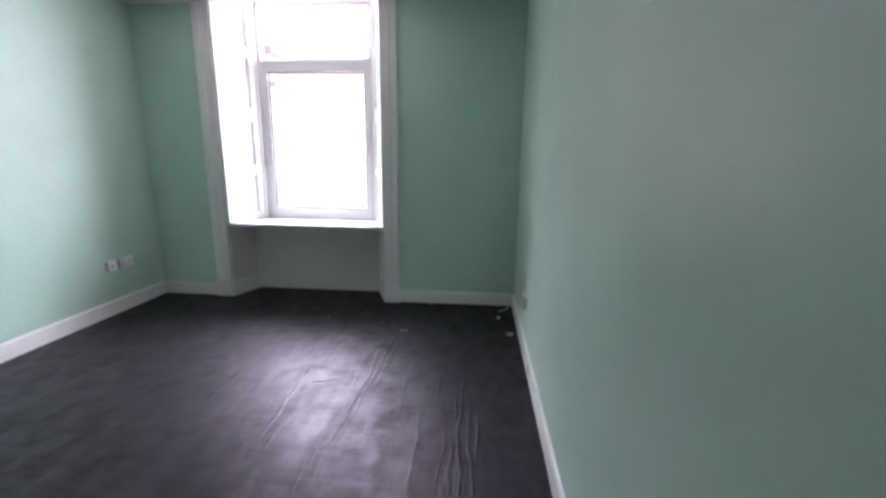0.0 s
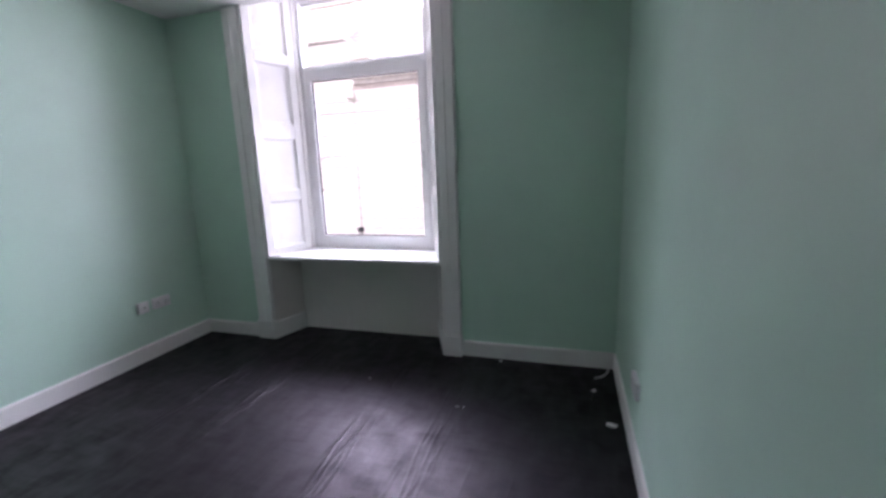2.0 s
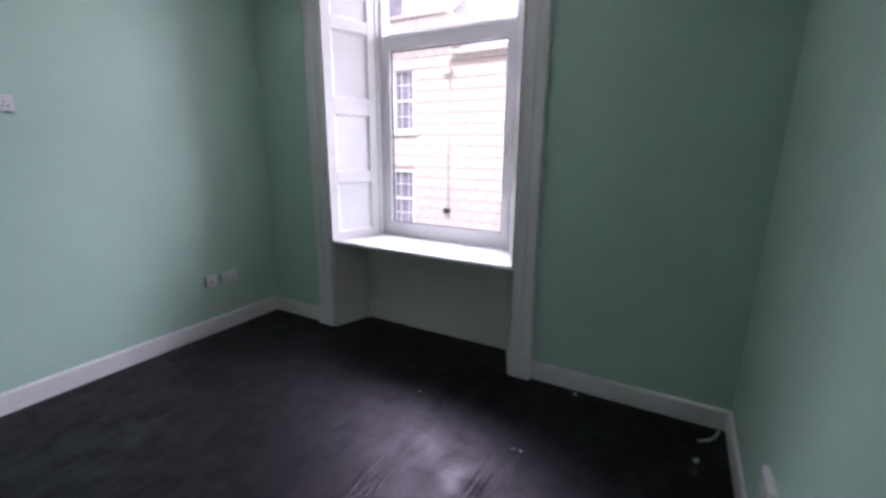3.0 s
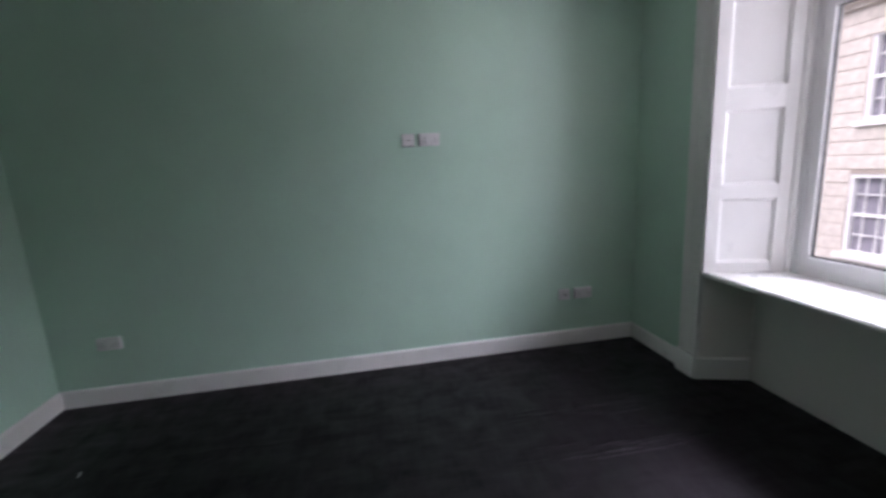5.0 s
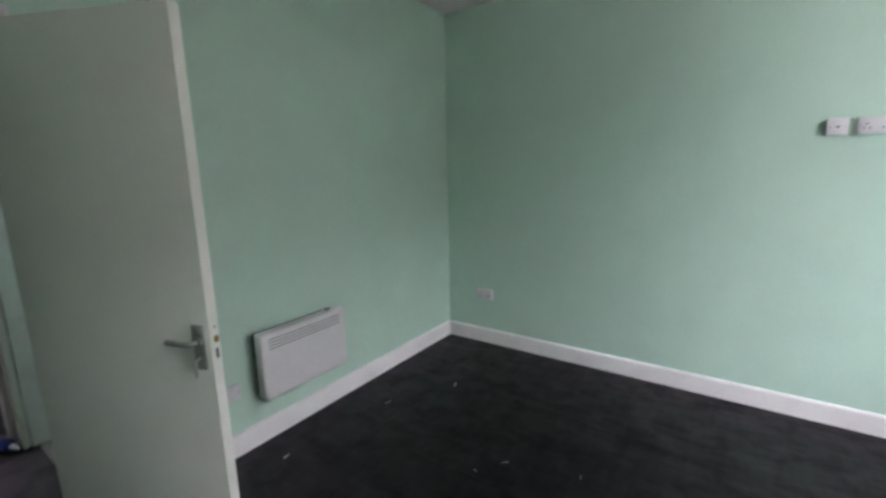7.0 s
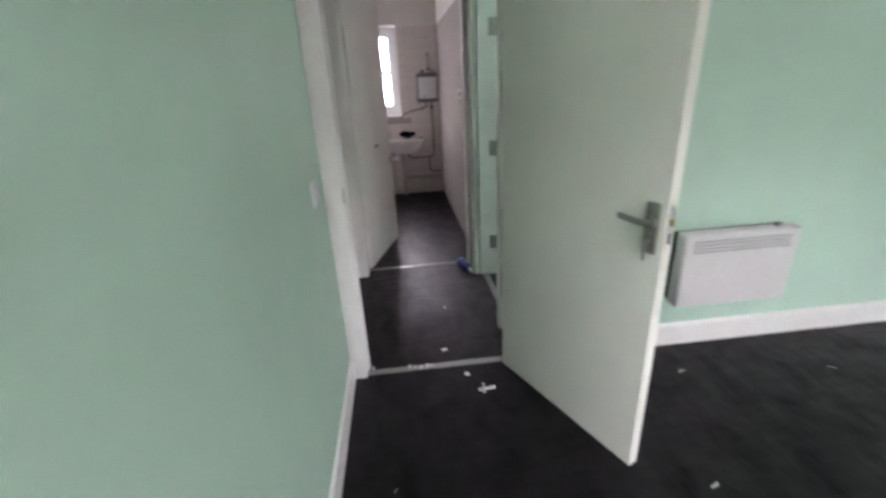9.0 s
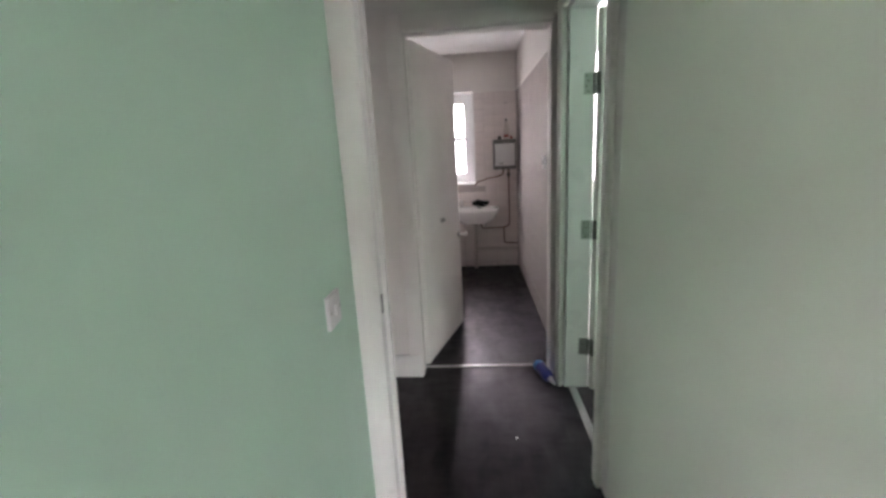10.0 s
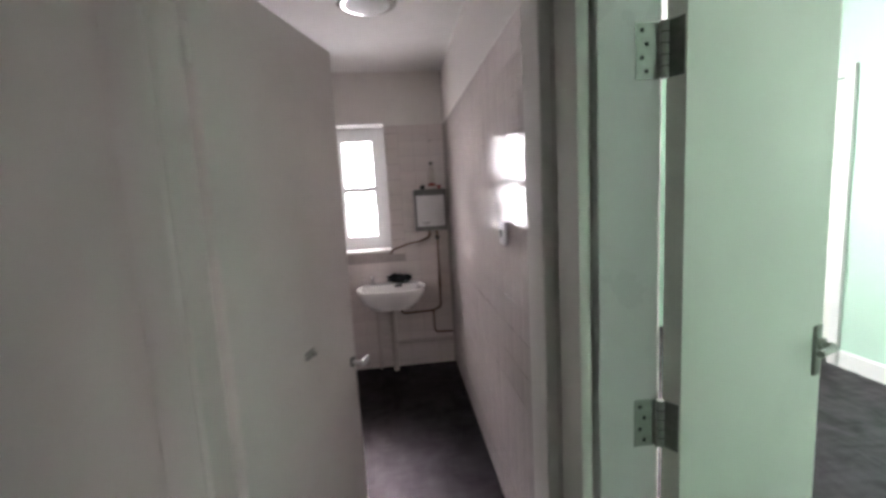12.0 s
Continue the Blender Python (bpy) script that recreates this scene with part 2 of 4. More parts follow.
def part(name, bm, mat, parent, label="", smooth=False, kind=""):
    ob = new(name, finish(bm, name, mat, smooth))
    ob.parent = parent
    return tagged(ob, label, kind=kind)


def thing(name, label, category, m=None, group="", kind=""):
    ob = tagged(new(name), label, category, group, kind)
    if m is not None:
        ob.matrix_world = m
    return ob


def single(name, bm, mat, label, category, group="", smooth=False, m=None, kind=""):
    ob = tagged(new(name, finish(bm, name, mat, smooth)), label, category, group, kind)
    if m is not None:
        ob.matrix_world = m
    return ob


def structure(name, bm, mat, label="", smooth=False):
    return single(name, bm, mat, label, name.split("_")[0], smooth=smooth, kind="structure")


def boxes(*rows):
    bm = bmesh.new()
    for r in rows:
        box(*r, bm=bm)
    return bm


# ---- plan, metres ----
XW, XE, YB, YF = -3.504, 0.016, -0.016, 4.239      # plaster faces of the green room
CEIL, CEIL_N, CEIL_S = 2.76, 2.685, 2.735      # wall tops; the ceiling falls towards the window
HALL_Y0, HALL_Y1, HALL_CEIL = -0.15, -1.224, 2.55
TX0, TX1, TY0, TY1, TCEIL = -0.87, 0.3, -1.345, -3.737, 2.376
SX0, SX1, SY1 = -3.62, -0.96, -4.1

# floor of the green room: sheet vinyl that has rucked up in ridges running to the window
RIDGES = [(-2.64, 2.95, 3.75, 0.0040, 0.011), (-2.57, 3.05, 3.5, 0.0022, 0.010), (-2.24, 2.9, 3.75, 0.0045, 0.012), (-2.20, 3.1, 3.7, 0.003, 0.009),
          (-2.33, 2.8, 3.3, 0.002, 0.012), (-1.41, 2.2, 3.62, 0.0042, 0.012), (-1.365, 2.4, 3.4, 0.003, 0.009), (-1.46, 2.6, 3.3, 0.002, 0.010),
          (-1.03, 1.8, 3.55, 0.0042, 0.011), (-0.985, 2.1, 3.5, 0.0035, 0.009), (-0.93, 2.5, 3.45, 0.0025, 0.009), (-1.09, 2.3, 3.1, 0.002, 0.010),
          (-0.40, 1.2, 2.9, 0.0036, 0.012), (-0.35, 1.5, 2.6, 0.003, 0.009), (-0.62, 1.7, 2.5, 0.002, 0.012), (-0.75, 2.3, 3.2, 0.0015, 0.012),
          (-1.70, 2.2, 3.1, 0.0015, 0.012), (-1.85, 2.2, 3.0, 0.0015, 0.016), (-2.0, 0.6, 1.6, 0.0015, 0.016), (-2.75, 0.9, 2.0, 0.0015, 0.016),
          (-1.25, 0.9, 1.6, 0.0015, 0.016)]


def vinyl_floor():
    xs = np.arange(XW - 0.02, XE + 0.021, 0.0042)
    ys = np.arange(-0.045, 4.60, 0.03)
    X, Y = np.meshgrid(xs, ys)
    rng = np.random.default_rng(4)
    Z = 0.0006 * np.sin(X * 4.1 + 1.3 * np.sin(Y * 1.7)) + 0.0004 * np.sin(Y * 5.3 + X * 2.0)
    for k in range(26):
        kx, ky, p = rng.uniform(18, 75), rng.uniform(-14, 14), rng.uniform(0, 6.3)
        Z += 0.00009 * 45 / kx * np.sin(kx * X + ky * Y + p) * (0.5 + 0.5 * np.sin(1.7 * Y + 0.9 * X + k))
    fine = []
    for x, y0, y1, h, w in RIDGES:
        if h >= 0.0036:
            for k in range(15):
                a = rng.uniform(y0 - 0.2, y1 - 0.1)
                fine.append((x + rng.normal(0, 0.055), a, a + rng.uniform(0.18, 0.6), rng.uniform(0.0022, 0.0046), rng.uniform(0.0055, 0.0085)))
    for x, y0, y1, h, w in [(x, a, b, h * 1.3, w * 0.7) for x, a, b, h, w in RIDGES] + fine:
        p = rng.uniform(0, 6.3, 4)
        xc = x + 0.014 * np.sin(Y * 4.3 + p[0]) + 0.006 * np.sin(Y * 13 + p[1]) + 0.003 * np.sin(Y * 31 + p[3])
        s = np.clip((Y - y0) / (y1 - y0), 0, 1)
        Z += h * np.sin(np.pi * s) ** 0.7 * (0.7 + 0.3 * np.sin(Y * 23 + p[2])) * np.exp(-((X - xc) / (w * 0.85)) ** 2)
    ny, nx = X.shape
    verts = np.column_stack((X.ravel(), Y.ravel(), Z.ravel())).tolist()
    faces = [(j * nx + i, j * nx + i + 1, (j + 1) * nx + i + 1, (j + 1) * nx + i) for j in range(ny - 1) for i in range(nx - 1)]
    me = bpy.data.meshes.new("floor_room")
    me.from_pydata(verts, [], faces)
    me.materials.append(M["vinyl"])
    me.shade_smooth()
    return tagged(new("floor_room", me), "dark wood-effect sheet vinyl rucked into ridges, dusty sheen", "floor", kind="structure")


vinyl_floor()
structure("floor_slab", box(-3.9, 0.35, -0.05, 5.0, -0.3, -0.012), "mortar", "concrete floor under the vinyl")
structure("floor_hall", boxes((-0.90, 2.6, -1.335, -0.045, -0.3, 0.0)), "vinyl", "dark vinyl floor of the hall")
structure("floor_toilet", boxes((TX0 - 0.1, TX1 + 0.1, TY1 - 0.1, -1.335, -0.3, 0.0)), "vinyl", "dark vinyl floor of the toilet")
structure("floor_side_room", boxes((SX0 - 0.1, -0.90, -1.335, -0.045, -0.3, 0.0), (SX0 - 0.1, TX0 - 0.1, SY1 - 0.1, -1.335, -0.3, 0.0)),
          "vinyl", "dark vinyl floor of the second room")
structure("floor_store", boxes((TX1 + 0.1, 2.6, -3.2, -1.335, -0.3, 0.0)), "vinyl", "dark floor of the dim room")

bmk = box(XW - 0.2, 0.2, -0.15, YF, CEIL_N, CEIL + 0.15)
for v in bmk.verts:
    if v.co.z < CEIL and v.co.y < 1:
        v.co.z = CEIL_S
structure("ceiling_room", bmk, "ceiling", "plain white ceiling of the green room")
structure("ceiling_recess", box(-2.9, -1.1, YF, 4.95, 2.9, 3.05), "ceiling", "white head of the window recess")
structure("ceiling_hall", box(-0.96, 2.6, HALL_Y1 - 0.12, HALL_Y0, HALL_CEIL, HALL_CEIL + 0.15), "ceiling", "white hall ceiling")
structure("ceiling_toilet", box(TX0 - 0.09, TX1 + 0.2, TY1 - 0.3, TY0, TCEIL, TCEIL + 0.2), "ceiling", "white toilet ceiling")
structure("ceiling_side_room", box(SX0 - 0.2, SX1, SY1 - 0.2, HALL_Y0, 2.6, 2.8), "ceiling", "white ceiling of the second room")
structure("ceiling_store", box(TX1 + 0.2, 2.8, -3.4, TY0, 2.4, 2.6), "ceiling", "ceiling of the dim room")



def wall_along_x(x0, x1, y0, y1, z0, z1, openings):
    """A wall in one piece with door openings (from, to, height) down to its foot."""
    outline = [(x0, z0), (x0, z1), (x1, z1), (x1, z0)]
    for a, b, h in sorted(openings, reverse=True):
        outline += [(b, z0), (b, h), (a, h), (a, z0)]
    bm = bmesh.new()
    near = [bm.verts.new((x, y0, z)) for x, z in outline]
    far = [bm.verts.new((x, y1, z)) for x, z in outline]
    bm.faces.new(near)
    bm.faces.new(far[::-1])
    for i in range(len(outline)):
        j = (i + 1) % len(outline)
        bm.faces.new((near[j], near[i], far[i], far[j]))
    return bm


# walls of the green room
DOOR_X0, DOOR_X1, DOOR_Z = -0.825, -0.028, 2.03
structure("wall_west", box(XW - 0.2, XW, -0.15, 5.0, 0 - 0.012, 3.05), "mint", "mint green painted plaster wall with sockets")
structure("wall_east", box(XE, 0.2, -0.15, 5.0, -0.012, 3.05), "mint", "mint green painted plaster wall by the door")
structure("wall_south", wall_along_x(XW, XE, HALL_Y0 + 0.004, YB, -0.012, CEIL, [(DOOR_X0, DOOR_X1, DOOR_Z)]), "mint",
          "mint green wall with the doorway and heater")
bmw = prism([(XW, YF), (-2.77, YF), (-2.62, 4.66), (-2.62, 4.76), (XW, 4.76)], -0.012, 3.05)
prism([(XE, YF), (XE, 4.76), (-1.36, 4.76), (-1.36, 4.66), (-1.195, YF)], -0.012, 3.05, bmw)
structure("wall_north", bmw, "mint", "mint green window wall with a deep splayed recess")
structure("wall_north_apron", boxes((-2.66, -1.34, 4.52, 4.9, -0.012, 0.70)), "white_wall", "white painted panel under the window")
structure("wall_north_lintel", boxes((-2.62, -1.36, 4.66, 5.0, 2.87, 3.05), (-2.62, -1.36, 4.76, 5.05, 0.62, 0.755), (-3.7, -2.64, 4.762, 4.85, -0.3, 3.05), (-1.38, 0.2, 4.762, 5.0, -0.3, 3.05)),
          "render", "stone lintel and sill outside the window")


def skirting(name, x0, y0, x1, y1, h, inward, label="white painted skirting board with a rounded top", t=0.016, mat="gloss"):
    """A skirting board along a wall, its face t in front; inward: the unit normal into the room."""
    d = Vector((x1 - x0, y1 - y0, 0))
    n = Vector((*inward, 0))
    a = Vector((x0, y0, 0))
    bm = bmesh.new()
    prof = [(-0.001, 0), (t, 0), (t, h - 0.014), (t * 0.75, h - 0.004), (t * 0.35, h), (-0.001, h)]
    ends = [[bm.verts.new(p + n * o + Vector((0, 0, z))) for o, z in prof] for p in (a, a + d)]
    for i in range(len(prof)):
        j = (i + 1) % len(prof)
        bm.faces.new((ends[0][i], ends[0][j], ends[1][j], ends[1][i]))
    bm.faces.new(ends[0])
    bm.faces.new(ends[1][::-1])
    return single(name, bm, mat, label, "skirting", kind="structure")


skirting("baseboard_west", XW, YF, XW, YB, 0.125, (1, 0))
skirting("baseboard_east", XE, YB, XE, YF, 0.115, (-1, 0))
skirting("baseboard_south", XW + 0.016, YB, -0.855, YB, 0.125, (0, 1))
skirting("baseboard_north_west", XW + 0.016, YF, -2.925, YF, 0.12, (0, -1))
skirting("baseboard_north_east", -1.07, YF, XE - 0.016, YF, 0.12, (0, -1))


# ---- window of the green room ----
def local_frame(p, q):
    """A pose at p with local x along the line p to q and local -y to its right-hand side."""
    d = (Vector((*q, 0)) - Vector((*p, 0)))
    return Matrix.Translation((*p, 0)) @ Matrix.Rotation(math.atan2(d.y, d.x), 4, 'Z'), d.length


def shutter(p, q, side, z0=0.735, z1=2.9):
    """A panelled shutter lining; side: +1 when the room is on local +y, else -1."""
    m, w = local_frame(p, q)
    t = thing("window_shutter", "white painted panelled shutter lining beside the window", "shutter", m, "window shutters")
    s = side
    part("backing", box(0, w, -s * 0.006, s * 0.006, z0, z1), "gloss", t)
    for a, b in ((0.0, 0.075), (w - 0.07, w)):
        part("stile", rbox(a, b, s * 0.006, s * 0.026, z0, z1, 0.003), "gloss", t)
    rails = ((z0, 0.80), (1.19, 1.275), (1.705, 1.83), (2.30, 2.385), (2.80, z1))
    for a, b in rails:
        part("rail", rbox(0.075, w - 0.07, s * 0.006, s * 0.0255, a, b, 0.003), "gloss", t)
    for (_, a), (b, _) in zip(rails, rails[1:]):
        bm = bmesh.new()
        x0, x1 = 0.075, w - 0.07
        vs = []
        for inset, y in ((0.0, 0.02), (0.014, 0.009), (0.016, 0.009)):
            vs.append([bm.verts.new(v) for v in ((x0 + inset, s * y, a + inset), (x1 - inset, s * y, a + inset), (x1 - inset, s * y, b - inset), (x0 + inset, s * y, b - inset))])
        for r1, r2 in zip(vs, vs[1:]):
            for i in range(4):
                bm.faces.new((r1[i], r1[(i + 1) % 4], r2[(i + 1) % 4], r2[i]))
        bm.faces.new(vs[-1])
        part("panel_moulding", bm, "gloss", t)
    return t


shutter((-2.757, 4.205), (-2.607, 4.625), -1)
shutter((-1.207, 4.205), (-1.372, 4.625), 1)


def architrave_leg(x0, x1, z1, plinth, yf):
    t = thing("window_architrave", "white painted window architrave on a square plinth block", "architrave", group="window architraves")
    bm = bmesh.new()
    w = x1 - x0
    prof = [(x0, YF), (x0, yf + 0.004), (x0 + 0.012, yf), (x0 + w * 0.45, yf), (x0 + w * 0.48, yf + 0.006), (x0 + w * 0.78, yf + 0.006), (x1 - 0.01, yf), (x1, yf + 0.006), (x1, YF)]
    prism(prof, plinth, z1, bm)
    part("casing", bm, "gloss", t)
    part("plinth_block", rbox(x0 - 0.008, x1 + 0.008, yf - 0.014, YF, 0.002, plinth, 0.004), "gloss", t)


architrave_leg(-2.915, -2.765, CEIL_N + 0.004, 0.165, 4.197)
architrave_leg(-1.205, -1.082, CEIL_N + 0.004, 0.165, 4.197)
for p, q in (((-2.775, 4.183), (-2.664, 4.518)), ((-1.197, 4.183), (-1.336, 4.518))):
    mm, wl = local_frame(p, q)
    sg = -1 if p[0] < -2 else 1
    t = thing("niche_side", "white painted side board under the window sill", "wall panel", mm, "niche sides")
    part("board", box(0.05, wl, -0.004, sg * 0.01, 0.0, 0.70), "white_wall", t)
    part("skirting_board", rbox(0.02, wl, sg * 0.002, sg * 0.022, 0.0, 0.15, 0.004), "gloss", t)

sill = thing("window_sill", "white gloss window board over a shallow niche", "window sill")
bms = prism([(-2.765, 4.236), (-2.765, 4.214), (-1.20, 4.214), (-1.20, 4.236), (-1.375, 4.664), (-2.605, 4.664)], 0.702, 0.733)
bmesh.ops.bevel(bms, geom=[e for e in bms.edges if abs(e.verts[0].co.y - 4.214) < 1e-4 and abs(e.verts[1].co.y - 4.214) < 1e-4], offset=0.008, segments=3, affect='EDGES')
part("board", bms, "gloss", sill, smooth=True)
part("apron_mould", rbox(-2.72, -1.25, 4.505, 4.525, 0.66, 0.702, 0.004), "gloss", sill)


def ring(x0, x1, z0, z1, y0, y1, w, bm=None, wb=None, wt=None):
    """A rectangular frame in the xz plane."""
    wb, wt = wb or w, wt or w
    bm = bm or bmesh.new()
    for r in ((x0, x0 + w, y0, y1, z0, z1), (x1 - w, x1, y0, y1, z0, z1), (x0 + w, x1 - w, y0, y1, z0, z0 + wb), (x0 + w, x1 - w, y0, y1, z1 - wt, z1)):
        box(*r, bm=bm)
    return bm


def pane(name, x0, x1, z0, z1, y, mat, parent):
    ob = part(name, box(x0, x1, y - 0.003, y + 0.003, z0, z1), mat, parent)
    ob.visible_shadow = False
    return ob


win = thing("window_1", "white sash-style window with a deep lower sash", "window", kind="structure")
part("window_frame", ring(-2.585, -1.395, 0.735, 2.868, 4.665, 4.755, 0.042, wb=0.03), "upvc", win)
part("lower_sash", ring(-2.54, -1.44, 0.765, 2.285, 4.668, 4.712, 0.058, wb=0.078, wt=0.09), "upvc", win)
part("upper_sash", ring(-2.56, -1.437, 2.225, 2.823, 4.713, 4.748, 0.02, wb=0.10, wt=0.026), "upvc", win)
# dark ring drawing the shadow line in the gap round the pane
part("glazing_bead", ring(-2.482, -1.498, 0.843, 2.195, 4.684, 4.700, 0.008), "slot", win)
pane("lower_pane", -2.484, -1.496, 0.841, 2.197, 4.692, "glass", win)
pane("upper_pane", -2.542, -1.455, 2.323, 2.799, 4.732, "glass", win)
part("sash_lip", rbox(-2.53, -1.45, 4.652, 4.668, 2.285, 2.305, 0.004), "upvc", win)
part("sash_handle", rbox(-1.49, -1.47, 4.640, 4.668, 1.42, 1.56, 0.006), "upvc", win)
for x0, x1 in ((-2.618, -2.572), (-1.408, -1.362)):
    part("staff_bead", rbox(x0, x1, 4.618, 4.664, 0.735, 2.868, 0.008), "gloss", win)


# ---- doors ----
def lining(name, x0, x1, y0, y1, h, label, stop_y=None, mat="gloss"):
    """Door lining round an opening in a wall along x: legs, head and stop."""
    t = thing(name, label, "door frame", kind="structure")
    for a, b in ((x0, x0 + 0.03), (x1 - 0.03, x1)):
        part("jamb", rbox(a, b, y0, y1, 0, h, 0.003), mat, t)
    part("head", rbox(x0 + 0.03, x1 - 0.03, y0, y1, h - 0.03, h, 0.003), mat, t)
    if stop_y:
        for a, b in ((x0 + 0.03, x0 + 0.042), (x1 - 0.042, x1 - 0.03)):
            part("door_stop", box(a, b, stop_y - 0.012, stop_y + 0.012, 0, h - 0.03), mat, t)
        part("door_stop", box(x0 + 0.042, x1 - 0.042, stop_y - 0.012, stop_y + 0.012, h - 0.042, h - 0.03), mat, t)
    return t


def casing(t, axis, at, side, a, b, h, w, sheet=0.016, legs=(1, 1), a_w=None, beaded=True, mat="gloss"):
    """Architrave round an opening from a to b on a wall face; axis 'x': the wall runs along x at y = at."""
    def one(u0, u1, z0, z1):
        v0, v1 = sorted((at, at + side * sheet))
        return rbox(u0, u1, v0, v1, z0, z1, 0.005) if axis == 'x' else rbox(v0, v1, u0, u1, z0, z1, 0.005)
    aw = a_w or w
    def bead(u0, u1, z0, z1):
        v0, v1 = sorted((at + side * (sheet - 0.002), at + side * (sheet + 0.006)))
        return rbox(u0, u1, v0, v1, z0, z1, 0.0035, 3) if axis == 'x' else rbox(v0, v1, u0, u1, z0, z1, 0.0035, 3)
    if legs[0]:
        leg = part("architrave", one(a - aw, a, 0, h + w), mat, t, smooth=True)
        if beaded:
            part("bead", bead(a - aw + 0.004, a - aw + 0.02, 0, h + w - 0.004), mat, leg, smooth=True)
    if legs[1]:
        leg = part("architrave", one(b, b + w, 0, h + w), mat, t, smooth=True)
        if beaded:
            part("bead", bead(b + w - 0.02, b + w - 0.004, 0, h + w - 0.004), mat, leg, smooth=True)
    leg = part("architrave", one(a, b, h, h + w), mat, t, smooth=True)
    if beaded:
        part("bead", bead(a, b, h + w - 0.02, h + w - 0.004), mat, leg, smooth=True)


def lever_handle(parent, x, z, y, side, toward, plate=(0.044, 0.15), key=False, lever=0.115):
    """Lever on a backplate. x along the leaf, y the face, side the way it stands out, toward: the way the lever points."""
    h = part("door_handle", rbox(x - plate[0] / 2, x + plate[0] / 2, *sorted((y, y + side * 0.009)), z - plate[1] * 0.64, z + plate[1] * 0.36, 0.003), "steel", parent,
             "worn satin steel lever handle on a backplate", smooth=True)
    part("lever", tube([(x, y, z), (x, y + side * 0.045, z), (x + toward * lever, y + side * 0.048, z + 0.008)], 0.0095), "steel", h, smooth=True)
    part("collar", tube([(x, y + side * 0.008, z), (x, y + side * 0.02, z)], 0.017, 14), "steel", h, smooth=True)
    if key:
        part("key", tube([(x, y, z - 0.06), (x, y + side * 0.03, z - 0.06), (x - 0.004 * toward, y + side * 0.034, z - 0.115)], 0.0045), "steel", h, smooth=True)
    return h


def door_leaf(name, label, pin, ang, length, height, thick, thick_side, mat="door", hinges=(0.21, 1.0, 1.78), gap=0.002):
    """A flush leaf: local x from the pin along the leaf, its thickness to local +y or -y."""
    t = thing(name, label, "door", pose(*pin, 0.008, 0, 0, ang), kind="structure")
    y0, y1 = sorted((0, thick_side * thick))
    part("leaf", rbox(gap, length, y0, y1, 0, height, 0.003), mat, t, smooth=True)
    for z in hinges:
        part("hinge", tube([(0, 0, z - 0.05), (0, 0, z + 0.05)], 0.0065, 10), "steel", t, "steel butt hinge", smooth=True)
    return t


# door 1: green room to hall, open into the room
d1 = lining("door_frame_room", DOOR_X0, DOOR_X1, HALL_Y0, 0.0, DOOR_Z, "white gloss door lining with worn paint", stop_y=-0.075)
casing(d1, 'x', YB, 1, DOOR_X0 + 0.022, DOOR_X1 - 0.022, DOOR_Z - 0.02, 0.06, 0.018, a_w=0.06, legs=(1, 0))
part("architrave", rbox(-0.052, XE - 0.001, YB + 0.018, YB, 0, DOOR_Z + 0.04, 0.005), "gloss", d1, smooth=True)
casing(d1, 'x', HALL_Y0, -1, DOOR_X0 + 0.022, DOOR_X1 - 0.022, DOOR_Z - 0.02, 0.06)
part("strike_plate", box(DOOR_X1 - 0.0315, DOOR_X1 - 0.028, -0.045, -0.025, 0.9, 0.96), "dull", d1, "steel strike plate in the jamb")
part("threshold_strip", rbox(DOOR_X0 + 0.03, DOOR_X1 - 0.03, -0.052, -0.016, 0.0, 0.007, 0.003), "alu", d1, "scuffed aluminium threshold strip")
ang1 = math.degrees(math.atan2(0.693, -0.313))
leaf1 = door_leaf("door_room", "plain white flush door standing open into the green room", (-0.785, -0.018), ang1, 0.757, 1.985, 0.044, -1)
lever_handle(leaf1, 0.716, 0.945, -0.044, -1, -1, key=True, lever=0.085, plate=(0.042, 0.158))
lever_handle(leaf1, 0.716, 0.945, 0.0, 1, -1, lever=0.085, plate=(0.042, 0.158))
latch1 = part("latch_plate", rbox(0.7555, 0.7585, -0.033, -0.011, 0.87, 1.0, 0.001, 1), "bright", leaf1, "satin steel latch plate on the door edge")
part("bolt_slot", box(0.7572, 0.7592, -0.027, -0.017, 0.878, 0.912), "slot", latch1)
part("screw", box(0.7572, 0.759, -0.025, -0.019, 0.984, 0.992), "slot", latch1)
part("latch_bolt", rbox(0.757, 0.766, -0.029, -0.015, 0.935, 0.957, 0.003), "brass", latch1, "brass latch bolt", smooth=True)

# ---- hall ----
SD_Y0, SD_Y1 = -1.10, -0.353          # opening of the second room's door, in the hall's west wall
TD_X0, TD_X1 = -0.815, 0.024         # opening of the toilet door
ST_X0, ST_X1 = 1.03, 1.82            # opening of the dim room
structure("wall_hall_west", boxes((-0.86, -0.83, HALL_Y1, SD_Y0, 0, HALL_CEIL), (-0.86, -0.83, SD_Y1, HALL_Y0, 0, HALL_CEIL), (-0.86, -0.83, SD_Y0, SD_Y1, DOOR_Z, HALL_CEIL)),
          "white_wall", "off-white hall wall round the second door")
structure("wall_side_east", boxes((-0.96, -0.862, -1.345, SD_Y0, 0, 2.6), (-0.96, -0.862, SD_Y1, HALL_Y0, 0, 2.6), (-0.96, -0.862, SD_Y0, SD_Y1, DOOR_Z, 2.6),
                                  (-0.972, -0.962, SY1, -1.347, 0, 2.6)), "mint", "mint green wall of the second room")
